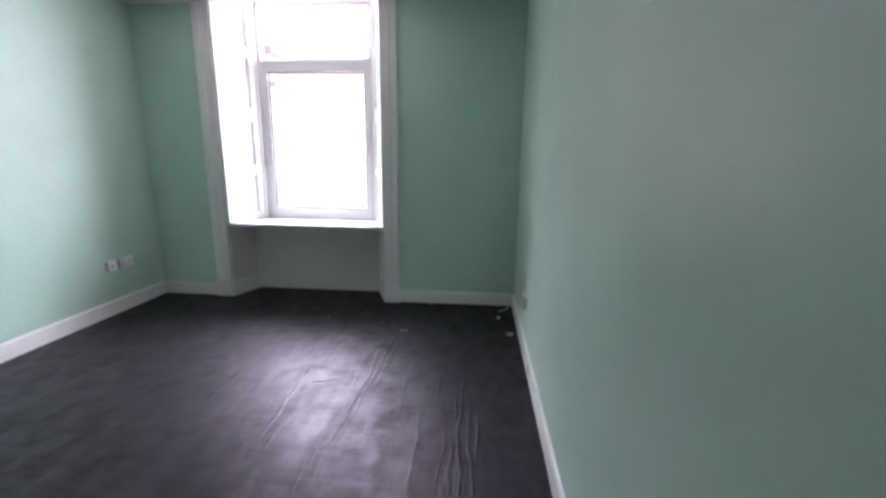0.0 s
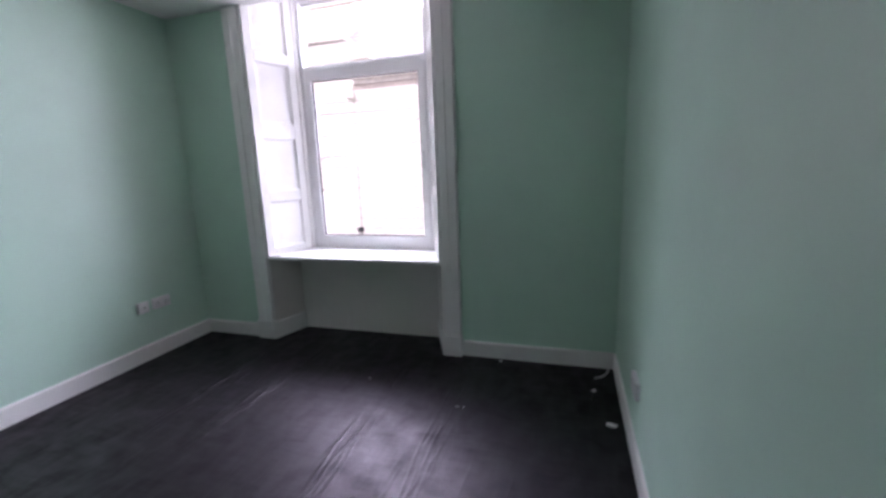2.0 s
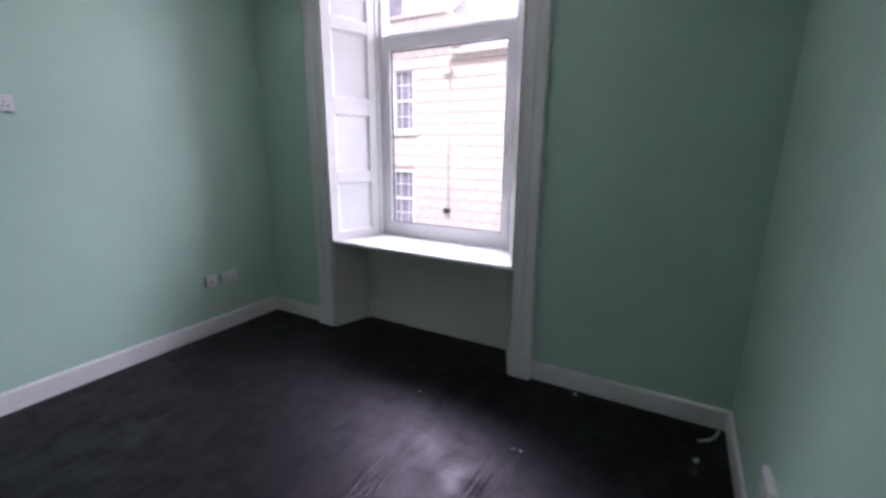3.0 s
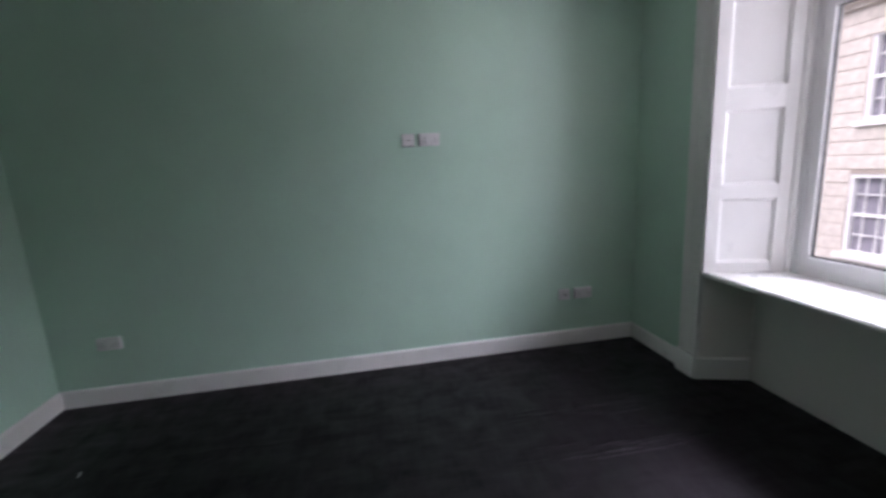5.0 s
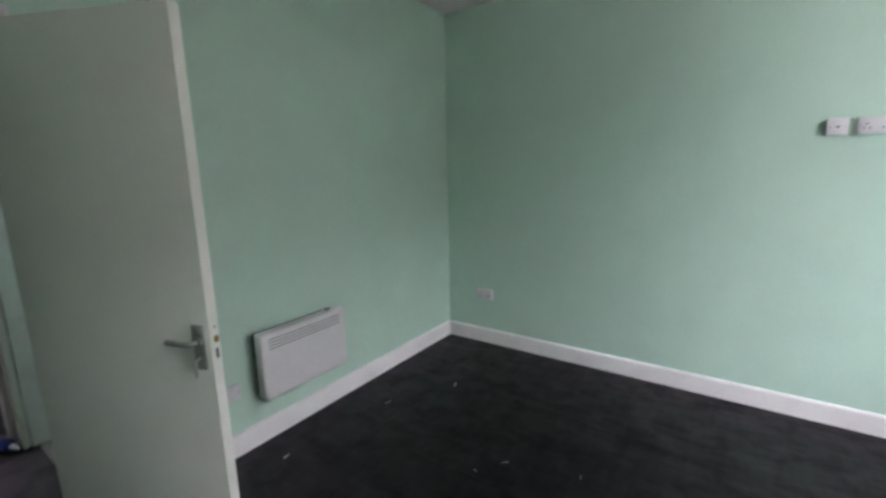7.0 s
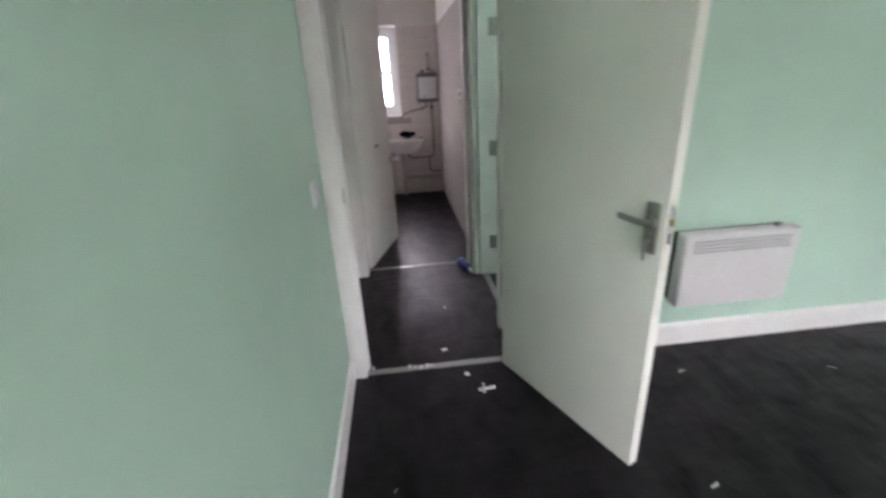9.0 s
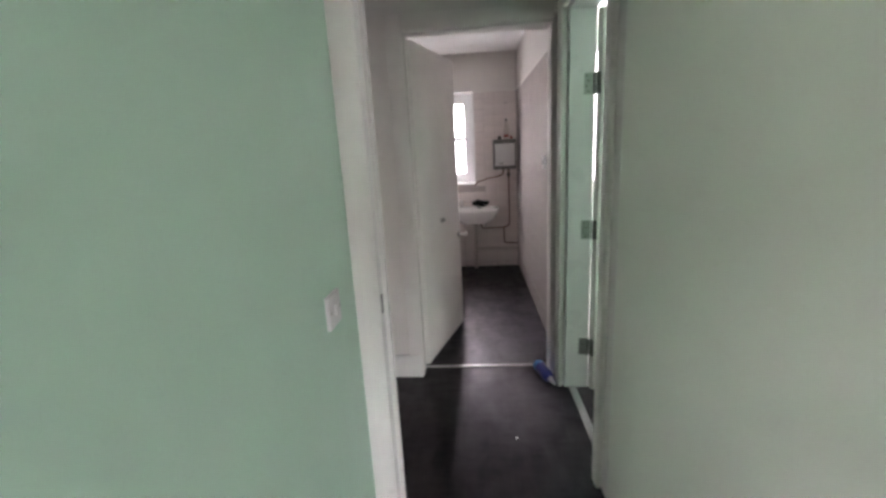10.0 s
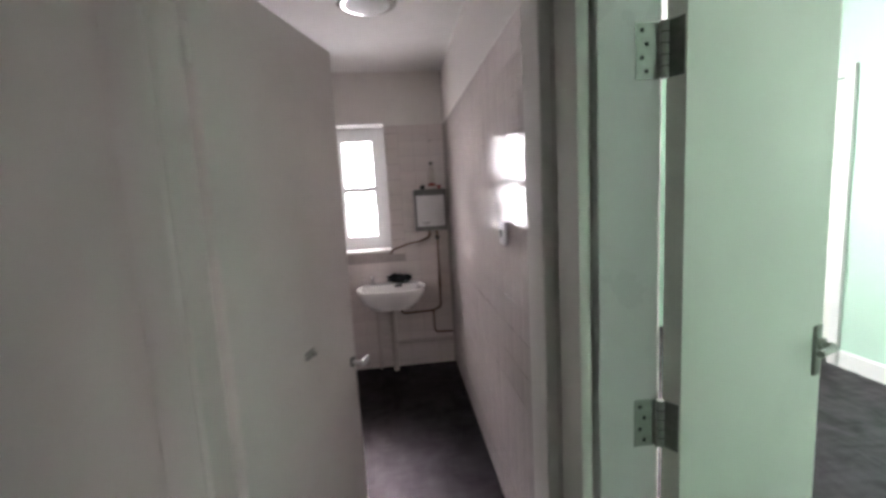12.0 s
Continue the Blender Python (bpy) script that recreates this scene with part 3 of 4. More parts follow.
structure("wall_hall_south", wall_along_x(-0.858, 2.6, TY0, HALL_Y1, 0, HALL_CEIL, [(TD_X0, TD_X1, DOOR_Z), (ST_X0, ST_X1, DOOR_Z)]), "white_wall",
          "off-white painted hall wall with the toilet doorway")
structure("wall_hall_north", wall_along_x(-0.829, 0.2, HALL_Y0, HALL_Y0 + 0.003, 0, HALL_CEIL, [(DOOR_X0, DOOR_X1, DOOR_Z)]), "white_wall", "off-white hall wall round the green room door")
structure("wall_hall_north_east", box(0.2, 2.6, HALL_Y0, 0.0, 0, HALL_CEIL), "white_wall", "off-white hall wall")
structure("wall_hall_east", box(2.6, 2.8, -3.4, 0.0, 0, 2.7), "white_wall", "off-white end wall of the hall")
structure("wall_store", boxes((0.5, 1.0, -3.4, -3.2, 0, 2.4), (1.8, 2.6, -3.4, -3.2, 0, 2.4), (1.0, 1.8, -3.4, -3.2, 0, 1.0), (1.0, 1.8, -3.4, -3.2, 2.0, 2.4)), "white_wall",
          "wall of the dim room with an added, unseen window")
skirting("baseboard_hall", 0.10, HALL_Y1, ST_X0 - 0.065, HALL_Y1, 0.145, (0, 1))
skirting("baseboard_side_west", -3.62, -2.955, -3.62, HALL_Y0, 0.125, (1, 0))
skirting("baseboard_side_east", -0.972, -1.36, -0.972, SY1, 0.125, (-1, 0))

d2 = lining("door_frame_toilet", TD_X0, TD_X1, TY0, HALL_Y1, DOOR_Z - 0.01, "white painted toilet door lining", mat="hall_door")
casing(d2, 'x', HALL_Y1, 1, TD_X0 + 0.022, TD_X1 - 0.022, DOOR_Z - 0.03, 0.075, 0.016, a_w=0.03, beaded=False, mat="hall_door", legs=(0, 1))
part("plinth_block", rbox(0.0, 0.10, HALL_Y1 + 0.001, HALL_Y1 + 0.02, 0, 0.148, 0.003), "gloss", d2)
part("threshold_strip", rbox(TD_X0 + 0.03, TD_X1 - 0.03, -1.346, -1.322, 0.0, 0.006, 0.0025), "alu", d2, "bright aluminium threshold strip")
leaf2 = door_leaf("door_toilet", "plain off-white flush door standing open into the toilet", (0.012, -1.357), 253.6, 0.757, 1.985, 0.04, -1, mat="hall_door", hinges=(), gap=0.008)
for z in (0.21, 1.78):
    part("hinge", rbox(-0.006, 0.009, -0.036, -0.002, z - 0.045, z + 0.045, 0.003), "hall_door", leaf2, "painted-over butt hinge", smooth=True)
part("latch_plate", box(0.7555, 0.7582, -0.032, -0.008, 0.66, 0.82), "dull", leaf2, "steel latch plate on the door edge")
knob2 = part("door_handle", tube([(0.715, -0.038, 0.735), (0.715, -0.046, 0.735)], 0.021, 16), "dull", leaf2, "bright plated lever on a round rose", smooth=True)
part("stem", tube([(0.715, -0.045, 0.735), (0.715, -0.088, 0.735)], 0.009), "bright", knob2, smooth=True)
part("lever", rbox(0.695, 0.765, -0.1, -0.086, 0.722, 0.75, 0.005, 3), "bright", knob2, smooth=True)
lock = part("slide_bolt", rbox(0.348, 0.405, -0.047, -0.039, 0.886, 0.916, 0.003), "steel", leaf2, "small steel slide bolt")
part("knob", tube([(0.385, -0.045, 0.9), (0.385, -0.062, 0.9)], 0.007), "steel", lock, smooth=True)

d3 = thing("door_frame_side", "white painted lining of the second room's door", "door frame", kind="structure")
for a, b in ((SD_Y0, SD_Y0 + 0.03), (SD_Y1 - 0.03, SD_Y1)):
    part("jamb", rbox(-0.968, -0.842, a, b, 0, DOOR_Z, 0.003), "gloss", d3)
part("head", rbox(-0.968, -0.842, SD_Y0 + 0.03, SD_Y1 - 0.03, DOOR_Z - 0.03, DOOR_Z, 0.003), "gloss", d3)
part("door_stop", box(-0.912, -0.888, SD_Y1 - 0.042, SD_Y1 - 0.03, 0, DOOR_Z - 0.03), "gloss", d3)
casing(d3, 'y', -0.83, 1, SD_Y0 + 0.022, SD_Y1 - 0.022, DOOR_Z - 0.02, 0.06, 0.024, a_w=0.11, beaded=False, mat="door")
casing(d3, 'y', -0.96, -1, SD_Y0 + 0.022, SD_Y1 - 0.022, DOOR_Z - 0.02, 0.06, 0.016)
part("threshold_strip", rbox(-0.905, -0.865, SD_Y0 + 0.03, SD_Y1 - 0.03, 0.0, 0.006, 0.0025), "alu", d3, "aluminium threshold strip")
leaf3 = door_leaf("door_side", "plain white flush door standing open into the second green room", (-0.971, -1.065), 204.6, 0.685, 1.985, 0.04, -1, hinges=())
lever_handle(leaf3, 0.64, 0.955, -0.04, -1, -1, plate=(0.04, 0.14))
lever_handle(leaf3, 0.64, 0.955, 0.0, 1, -1, plate=(0.04, 0.14))
for z in (1.66, 0.93, 0.258):
    hg = part("hinge", tube([(-0.967, -1.061, z - 0.05), (-0.967, -1.061, z + 0.05)], 0.008, 10), "steel", d3, "steel butt hinge with four screws", smooth=True)
    part("hinge_leaf", box(-0.96, -0.916, -1.0705, -1.0675, z - 0.05, z + 0.05), "steel", hg)
    part("hinge_leaf", boxes((0, 0.003, -0.036, -0.003, z - 0.058, z + 0.042)), "dull", leaf3)
    for k in range(4):
        zc = z - 0.036 + k * 0.024
        xc = -0.927 if k % 2 else -0.936
        part("screw_hole", tube([(xc, -1.0672, zc), (xc, -1.0662, zc)], 0.0042, 8), "slot", hg)
    for dz in (-0.03, -0.01, 0.01, 0.03):
        part("knuckle_gap", tube([(-0.967, -1.061, z + dz - 0.0008), (-0.967, -1.061, z + dz + 0.0008)], 0.0084, 10), "slot", hg)

d4 = lining("door_frame_store", ST_X0, ST_X1, TY0, HALL_Y1, DOOR_Z, "white painted lining of the dim room")
casing(d4, 'x', HALL_Y1, 1, ST_X0 + 0.022, ST_X1 - 0.022, DOOR_Z - 0.02, 0.065)
leaf4 = door_leaf("door_store", "blue-grey flush door open into a dim room", (1.785, -1.345), 247, 0.74, 1.98, 0.04, -1, mat="blue_door")
lever_handle(leaf4, 0.69, 1.0, -0.04, -1, -1)

# assumed window out of view, added as the opening for fill_store
w4 = thing("window_4", "small white window, unseen, added to let light into the dim room", "window", kind="structure")
part("window_frame", ring(1.0, 1.8, 1.0, 2.0, -3.34, -3.28, 0.05), "upvc", w4)
pane("pane", 1.05, 1.75, 1.05, 1.95, -3.31, "frosted", w4)

# ---- toilet ----
TILE = 0.12
structure("wall_toilet_west", boxes((-0.96, TX0 + 0.001, TY1 - 0.25, TY0 - 0.002, 0, 1.97), (-0.96, TX0 - 0.002, TY1 - 0.25, TY0 - 0.002, 1.97, TCEIL)), "grout")
tw_w = bpy.data.objects["wall_toilet_west"]
tagged(tw_w, "toilet wall of glazed off-white square tiles")
structure("wall_toilet_west_top", box(TX0 - 0.002, TX0 + 0.003, TY1, TY0 - 0.002, 1.972, TCEIL), "white_wall", "painted plaster above the tiles")
WX0, WX1, WZ0, WZ1 = -0.40, 0.08, 0.975, 2.0
structure("wall_toilet_south", boxes((TX0, WX0, TY1 - 0.25, TY1 - 0.001, 0, TCEIL), (WX1, TX1, TY1 - 0.25, TY1 - 0.001, 0, TCEIL),
                                     (WX0, WX1, TY1 - 0.25, TY1 - 0.001, 0, WZ0), (WX0, WX1, TY1 - 0.25, TY1 - 0.001, WZ1, TCEIL)), "grout", "tiled toilet wall with a small window")
tw_s = bpy.data.objects["wall_toilet_south"]
structure("wall_toilet_south_top", boxes((TX0 + 0.01, WX0, TY1 - 0.001, TY1 + 0.009, 1.972, TCEIL), (WX1, TX1, TY1 - 0.001, TY1 + 0.009, 1.972, TCEIL),
                                         (WX0, WX1, TY1 - 0.001, TY1 + 0.009, 2.0, TCEIL)), "white_wall", "painted plaster above the tiles")
structure("wall_toilet_east", box(TX1, 0.5, -4.0, TY0, 0, TCEIL), "white_wall", "toilet wall behind the door")
structure("trim_window_reveal", boxes((WX0, WX0 + 0.012, TY1 - 0.245, TY1 + 0.007, WZ0, WZ1), (WX1 - 0.012, WX1, TY1 - 0.245, TY1 + 0.007, WZ0, WZ1),
                                      (WX0 + 0.012, WX1 - 0.012, TY1 - 0.245, TY1 + 0.007, WZ1 - 0.012, WZ1), (WX0 + 0.012, WX1 - 0.012, TY1 - 0.245, TY1 + 0.012, WZ0, WZ0 + 0.02)),
          "gloss", "white window reveal")
w2 = thing("window_2", "small white casement with two frosted panes", "window", kind="structure")
part("window_frame", ring(WX0 + 0.012, WX1 - 0.012, WZ0 + 0.02, WZ1 - 0.012, TY1 - 0.235, TY1 - 0.175, 0.06), "upvc", w2)
part("casement", ring(WX0 + 0.072, WX1 - 0.072, WZ0 + 0.08, WZ1 - 0.072, TY1 - 0.23, TY1 - 0.17, 0.05), "upvc", w2)
part("glazing_bar", box(WX0 + 0.122, WX1 - 0.122, TY1 - 0.225, TY1 - 0.175, 1.47, 1.515), "upvc", w2)
pane("pane", WX0 + 0.12, WX1 - 0.12, WZ0 + 0.128, 1.472, TY1 - 0.205, "frosted", w2)
pane("pane", WX0 + 0.12, WX1 - 0.12, 1.513, WZ1 - 0.12, TY1 - 0.205, "frosted", w2)
part("stay", tube([(-0.2, TY1 - 0.165, 1.09), (-0.08, TY1 - 0.16, 1.095)], 0.006), "upvc", w2)


def tile_mesh():
    bm = bmesh.new()
    h = TILE / 2 - 0.0009
    rows = [[bm.verts.new((sx * r, sy * r, z)) for sx, sy in ((-1, -1), (1, -1), (1, 1), (-1, 1))] for r, z in ((h, 0), (h, 0.001), (h - 0.0006, 0.0014))]
    for a, b in zip(rows, rows[1:]):
        for i in range(4):
            bm.faces.new((a[i], a[(i + 1) % 4], b[(i + 1) % 4], b[i]))
    bm.faces.new(rows[-1])
    return finish(bm, "tile", "tile")


# heater, basin and pipes
gh = thing("water_heater", "small wall-mounted water heater, white front in a grey casing", "water heater")
part("casing", rbox(-0.838, -0.592, TY1 + 0.008, -3.565, 1.14, 1.462, 0.01), "grey", gh, "dark grey casing", smooth=True)
part("front_panel", rbox(-0.822, -0.607, -3.567, -3.553, 1.178, 1.415, 0.008), "plastic", gh, "white front panel", smooth=True)
part("badge", box(-0.70, -0.65, -3.5535, -3.5515, 1.2, 1.208), "grey", gh)
part("outlet", tube([(-0.70, -3.62, 1.142), (-0.70, -3.62, 1.09), (-0.62, -3.60, 1.06)], 0.011), "copper", gh, smooth=True)
part("spout", tube([(-0.62, -3.60, 1.06), (-0.54, -3.58, 1.055), (-0.46, -3.56, 1.03), (-0.40, -3.55, 1.015), (-0.385, -3.54, 0.985)], 0.008), "copper", gh, "thin copper swivel spout", smooth=True)
valve = part("valve", tube([(-0.76, -3.66, 1.142), (-0.76, -3.66, 1.03)], 0.012), "copper", gh, smooth=True)
knob = part("valve_knob", lathe([(0.0, 0), (0.02, 0.001), (0.022, 0.02), (0.015, 0.03), (0.0, 0.032)], 12), "dark", valve, "dark valve knob", smooth=True)
knob.matrix_world = pose(-0.76, -3.648, 1.075, -90 + 180)

def pipe(name, pts, r, mat, label):
    single(name, tube(pts, r), mat, label, "pipe", "toilet pipes", smooth=True)

pipe("supply_pipe", [(-0.765, -3.70, 1.04), (-0.765, -3.70, 0.50), (-0.70, -3.70, 0.47), (-0.45, -3.66, 0.475), (-0.42, -3.60, 0.56)], 0.009, "copper", "dark copper pipe looping down to the basin")
pipe("lower_pipe", [(-0.70, -3.70, 0.47), (-0.70, -3.70, 0.31), (-0.72, -3.70, 0.285), (-0.855, -3.70, 0.28)], 0.009, "copper", "copper pipe turning into the wall corner")
pipe("waste_pipe", [(-0.365, -3.66, 0.56), (-0.365, -3.66, 0.002)], 0.024, "pipe", "white plastic waste pipe under the basin")
pipe("drain_pipe", [(-0.385, -3.70, 0.225), (-0.855, -3.70, 0.22)], 0.018, "pipe", "white plastic pipe running along the wall")
pipe("side_pipe", [(-0.24, -3.70, 0.55), (-0.24, -3.70, 0.002)], 0.009, "pipe", "thin painted pipe down to the floor")


def basin():
    t = thing("washbasin", "white ceramic wall-hung washbasin on brackets", "washbasin", pose(-0.372, TY1 + 0.008, 0))
    n, w, d = 40, 0.27, 0.37

    def outline(s, z, back=0.0):
        pts = []
        for i in range(n):
            a = 2 * math.pi * i / n
            cx, cy = math.cos(a), math.sin(a)
            r = (abs(cx) ** 3.0 + abs(cy) ** 3.0) ** (-1 / 3.0)
            y = d / 2 + cy * r * d / 2 * s
            pts.append((cx * r * w * s * (1 - 0.12 * max(cy, 0)), max(y, back), z))
        return pts
    bm = bmesh.new()
    lev = [(0.42, 0.555, 0.0), (0.62, 0.565, 0.0), (0.85, 0.62, 0.0), (0.97, 0.685, 0.0), (1.0, 0.705, 0.0), (1.0, 0.722, 0.0), (0.97, 0.728, 0.0), (0.86, 0.722, 0.075),
           (0.80, 0.69, 0.09), (0.66, 0.62, 0.11), (0.30, 0.59, 0.13)]
    rings = [[bm.verts.new(p) for p in outline(*l)] for l in lev]
    for a, b in zip(rings, rings[1:]):
        for i in range(n):
            bm.faces.new((a[i], a[(i + 1) % n], b[(i + 1) % n], b[i]))
    bm.faces.new(rings[0][::-1])
    bm.faces.new(rings[-1])
    part("bowl", bm, "ceramic", t, smooth=True)
    for x in (-0.11, 0.15):
        tap = part("tap", lathe([(0.02, 0.725), (0.02, 0.732), (0.011, 0.738), (0.011, 0.775), (0.017, 0.778), (0.018, 0.795), (0.01, 0.8)], 14), "chrome", t, "chrome pillar tap", smooth=True)
        tap.location = (x, 0.045, 0)
        part("spout", tube([(0, 0, 0.762), (0, 0.05, 0.768), (0, 0.075, 0.755)], 0.008), "chrome", tap, smooth=True)
    part("bracket", tube([(0.12, 0.0, 0.5), (0.12, 0.2, 0.57)], 0.008), "dull", t)
    part("bracket", tube([(-0.12, 0.0, 0.5), (-0.12, 0.2, 0.57)], 0.008), "dull", t)
    return t


basin()


def lumpy(sx, sy, sz, seed, sub=2, amount=0.3):
    """A crumpled lump resting on z = 0."""
    r = random.Random(seed)
    bm = bmesh.new()
    bmesh.ops.create_icosphere(bm, subdivisions=sub, radius=1)
    off = Vector((r.random() * 9, r.random() * 9, r.random() * 9))
    for v in bm.verts:
        v.co *= 1 + amount * noise.noise(v.co * 2.2 + off)
        v.co = Vector((v.co.x * sx, v.co.y * sy, v.co.z * sz))
    lo = min(v.co.z for v in bm.verts)
    for v in bm.verts:
        v.co.z -= lo
    return bm


single("dark_cloth", lumpy(0.095, 0.05, 0.036, 3, 3, 0.45), "cloth", "black crumpled cloth on the washbasin rim", "cloth", smooth=True, m=pose(-0.44, -3.655, 0.727))
sh = thing("razor", "dark razor lying on the washbasin rim", "razor", pose(-0.425, -3.57, 0.722, 0, 0, 30))
part("head", rbox(-0.03, 0.03, -0.012, 0.012, 0, 0.014, 0.004), "dark", sh)
part("grip", tube([(0.0, 0.01, 0.012), (0.02, 0.06, 0.012)], 0.006), "dark", sh)

pb = thing("plastic_bottle", "small clear bottle with a dark cap on the heater", "bottle", pose(-0.74, -3.63, 1.462))
part("body", lathe([(0.0, 0), (0.027, 0.001), (0.029, 0.02), (0.026, 0.06), (0.029, 0.1), (0.025, 0.14), (0.012, 0.175), (0.012, 0.19), (0.0, 0.191)], 18), "bottle", pb, smooth=True)
part("cap", lathe([(0.0, 0.188), (0.0145, 0.189), (0.0145, 0.208), (0.0, 0.21)], 14), "dark", pb, "dark screw cap", smooth=True)
part("label_band", lathe([(0.0295, 0.025), (0.0305, 0.03), (0.0305, 0.04), (0.0295, 0.045)], 18), "red", pb, "red band", smooth=True)
single("small_pot", lathe([(0.0, 0), (0.02, 0.001), (0.02, 0.03), (0.018, 0.033), (0.0, 0.034)], 14), "dark", "small dark lidded pot on the heater", "pot", smooth=True, m=pose(-0.665, -3.63, 1.462))
single("bottle_cap", lathe([(0.0, 0), (0.014, 0.001), (0.014, 0.03), (0.0, 0.032)], 14), "red", "small red cap lying on the heater", "cap", smooth=True, m=pose(-0.79, -3.6, 1.462))

lamp = thing("ceiling_light", "round flush ceiling light with a chrome rim, switched off", "ceiling light", pose(-0.385, -2.37, TCEIL))
part("rim", lathe([(0.0, 0.0), (0.136, -0.001), (0.139, -0.012), (0.139, -0.07), (0.134, -0.08), (0.12, -0.086), (0.108, -0.087), (0.0, -0.084)], 40), "chrome", lamp, "chrome rim", smooth=True)
part("diffuser", lathe([(0.0, -0.083), (0.107, -0.0865), (0.08, -0.0885), (0.04, -0.0895), (0.0, -0.09)], 40), "dull_grey", lamp, "grey-white diffuser", smooth=True)
sd = thing("light_switch", "square white switch plate on the tiled wall", "switch", pose(TX0 + 0.011, -1.86, 1.26, 0, 90, 0))
part("plate", rbox(-0.043, 0.043, -0.043, 0.043, 0, 0.012, 0.004), "plastic", sd)
part("rocker", rbox(-0.014, 0.014, -0.01, 0.01, 0.012, 0.017, 0.002), "dark", sd)

# ---- second green room ----
structure("wall_side_west", boxes((-3.82, -3.62, -3.015, HALL_Y0, 0, 2.6),
                                  (-3.82, -3.62, SY1, -3.82, 0, 2.6), (-3.82, -3.62, -3.82, -3.015, 2.07, 2.6)), "mint", "mint green wall of the second room")
structure("wall_side_south", boxes((-3.82, -2.35, SY1 - 0.2, SY1, 0, 2.6), (-1.15, -0.972, SY1 - 0.2, SY1, 0, 2.6), (-2.35, -1.15, SY1 - 0.2, SY1, 0, 0.8), (-2.35, -1.15, SY1 - 0.2, SY1, 2.45, 2.6)), "mint", "mint green end wall of the second room")
d5 = thing("door_frame_far", "white painted door frame in the second green room", "door frame", kind="structure")
casing(d5, 'y', -3.62, 1, -3.80, -3.035, 2.07, 0.075, 0.018)
for a, b in ((-3.82, -3.795), (-3.04, -3.015)):
    part("jamb", rbox(-3.78, -3.618, a, b, 0, 2.07, 0.003), "gloss", d5)
d6 = thing("door_far", "closed white flush door in the second green room", "door", kind="structure")
part("leaf", rbox(-3.70, -3.66, -3.794, -3.041, 0.006, 2.068, 0.003), "door", d6)
w3 = thing("window_3", "white casement window lighting the second room", "window", kind="structure")
part("window_frame", ring(-2.35, -1.15, 0.8, 2.45, SY1 - 0.14, SY1 - 0.08, 0.06), "upvc", w3)
part("mullion", box(-1.77, -1.73, SY1 - 0.14, SY1 - 0.08, 0.86, 2.39), "upvc", w3)
for a, b in ((-2.29, -1.77), (-1.73, -1.21)):
    pane("pane", a, b, 0.86, 2.39, SY1 - 0.11, "glass", w3)


# ---- fixtures of the green room ----
def wall_plate(name, label, category, m, w, h=0.086, t=0.011, kind_of="socket", group="", mat="plastic"):
    """A plate on a wall: local x to the right, z up, y = 0 the wall and -y into the room."""
    p = thing(name, label, category, m, group)
    part("plate", rbox(-w / 2, w / 2, -t, 0.001, -h / 2, h / 2, 0.004), mat, p, smooth=True)
    if kind_of == "socket":
        for cx in ([-0.036, 0.036] if w > 0.12 else [0.0]):
            for dx, dz in ((0, 0.008), (-0.011, -0.014), (0.011, -0.014)):
                part("pin_slot", box(cx + dx - 0.004, cx + dx + 0.004, -t - 0.0006, -t + 0.001, dz - 0.003, dz + 0.003), "slot", p)
            part("rocker", rbox(cx - 0.006, cx + 0.006, -t - 0.004, -t, 0.022, 0.036, 0.0015), "plastic", p)
    elif kind_of == "switch":
        part("rocker", rbox(-0.008, 0.008, -t - 0.005, -t, -0.013, 0.013, 0.002), "plastic", p)
    elif kind_of == "spur":
        part("fuse_holder", rbox(-0.016, 0.016, -t - 0.003, -t, -0.014, 0.002, 0.002), "plastic", p)
        part("rocker", rbox(-0.008, 0.008, -t - 0.004, -t, 0.012, 0.03, 0.002), "plastic", p)
    elif kind_of == "aerial":
        part("port", tube([(0, -t, 0), (0, -t - 0.006, 0)], 0.007, 12), "dull", p, smooth=True)
    for sx in (-1, 1):
        part("screw", tube([(sx * (w / 2 - 0.012), -t, 0), (sx * (w / 2 - 0.012), -t - 0.0012, 0)], 0.0035, 8), "steel", p)
    return p


def on_west(y, z):
    return pose(XW, y, z, 0, 0, 90)


def on_east(y, z):
    return pose(XE, y, z, 0, 0, -90)


wall_plate("single_socket", "white single wall plate beside a double socket", "socket", on_west(3.63, 0.43), 0.086, kind_of="aerial", t=0.028)
wall_plate("double_socket", "white double socket low on the green wall", "socket", on_west(3.785, 0.43), 0.146, t=0.028)
wall_plate("aerial_plate", "white aerial plate high on the green wall", "socket", on_west(2.475, 1.672), 0.086, kind_of="aerial", t=0.028)
wall_plate("double_socket", "white double socket high on the green wall", "socket", on_west(2.622, 1.672), 0.146, t=0.028)
wall_plate("double_socket", "white double socket near the room corner", "socket", on_west(0.36, 0.435), 0.146, t=0.028)
wall_plate("double_socket", "white double socket low on the wall by the door", "socket", on_east(3.31, 0.375), 0.146, t=0.022)
wall_plate("light_switch", "white light switch beside the doorway", "switch", on_east(0.2, 1.005), 0.086, kind_of="switch")
wall_plate("fused_spur", "white fused spur plate beside the heater", "switch", pose(-1.45, YB, 0.36, 0, 0, 180), 0.086, kind_of="spur")
wall_plate("blank_plate", "white double blanking plate on the hall wall", "plate", pose(0.754, HALL_Y1, 1.01, 0, 0, 180), 0.15, kind_of="none", mat="dull_grey")


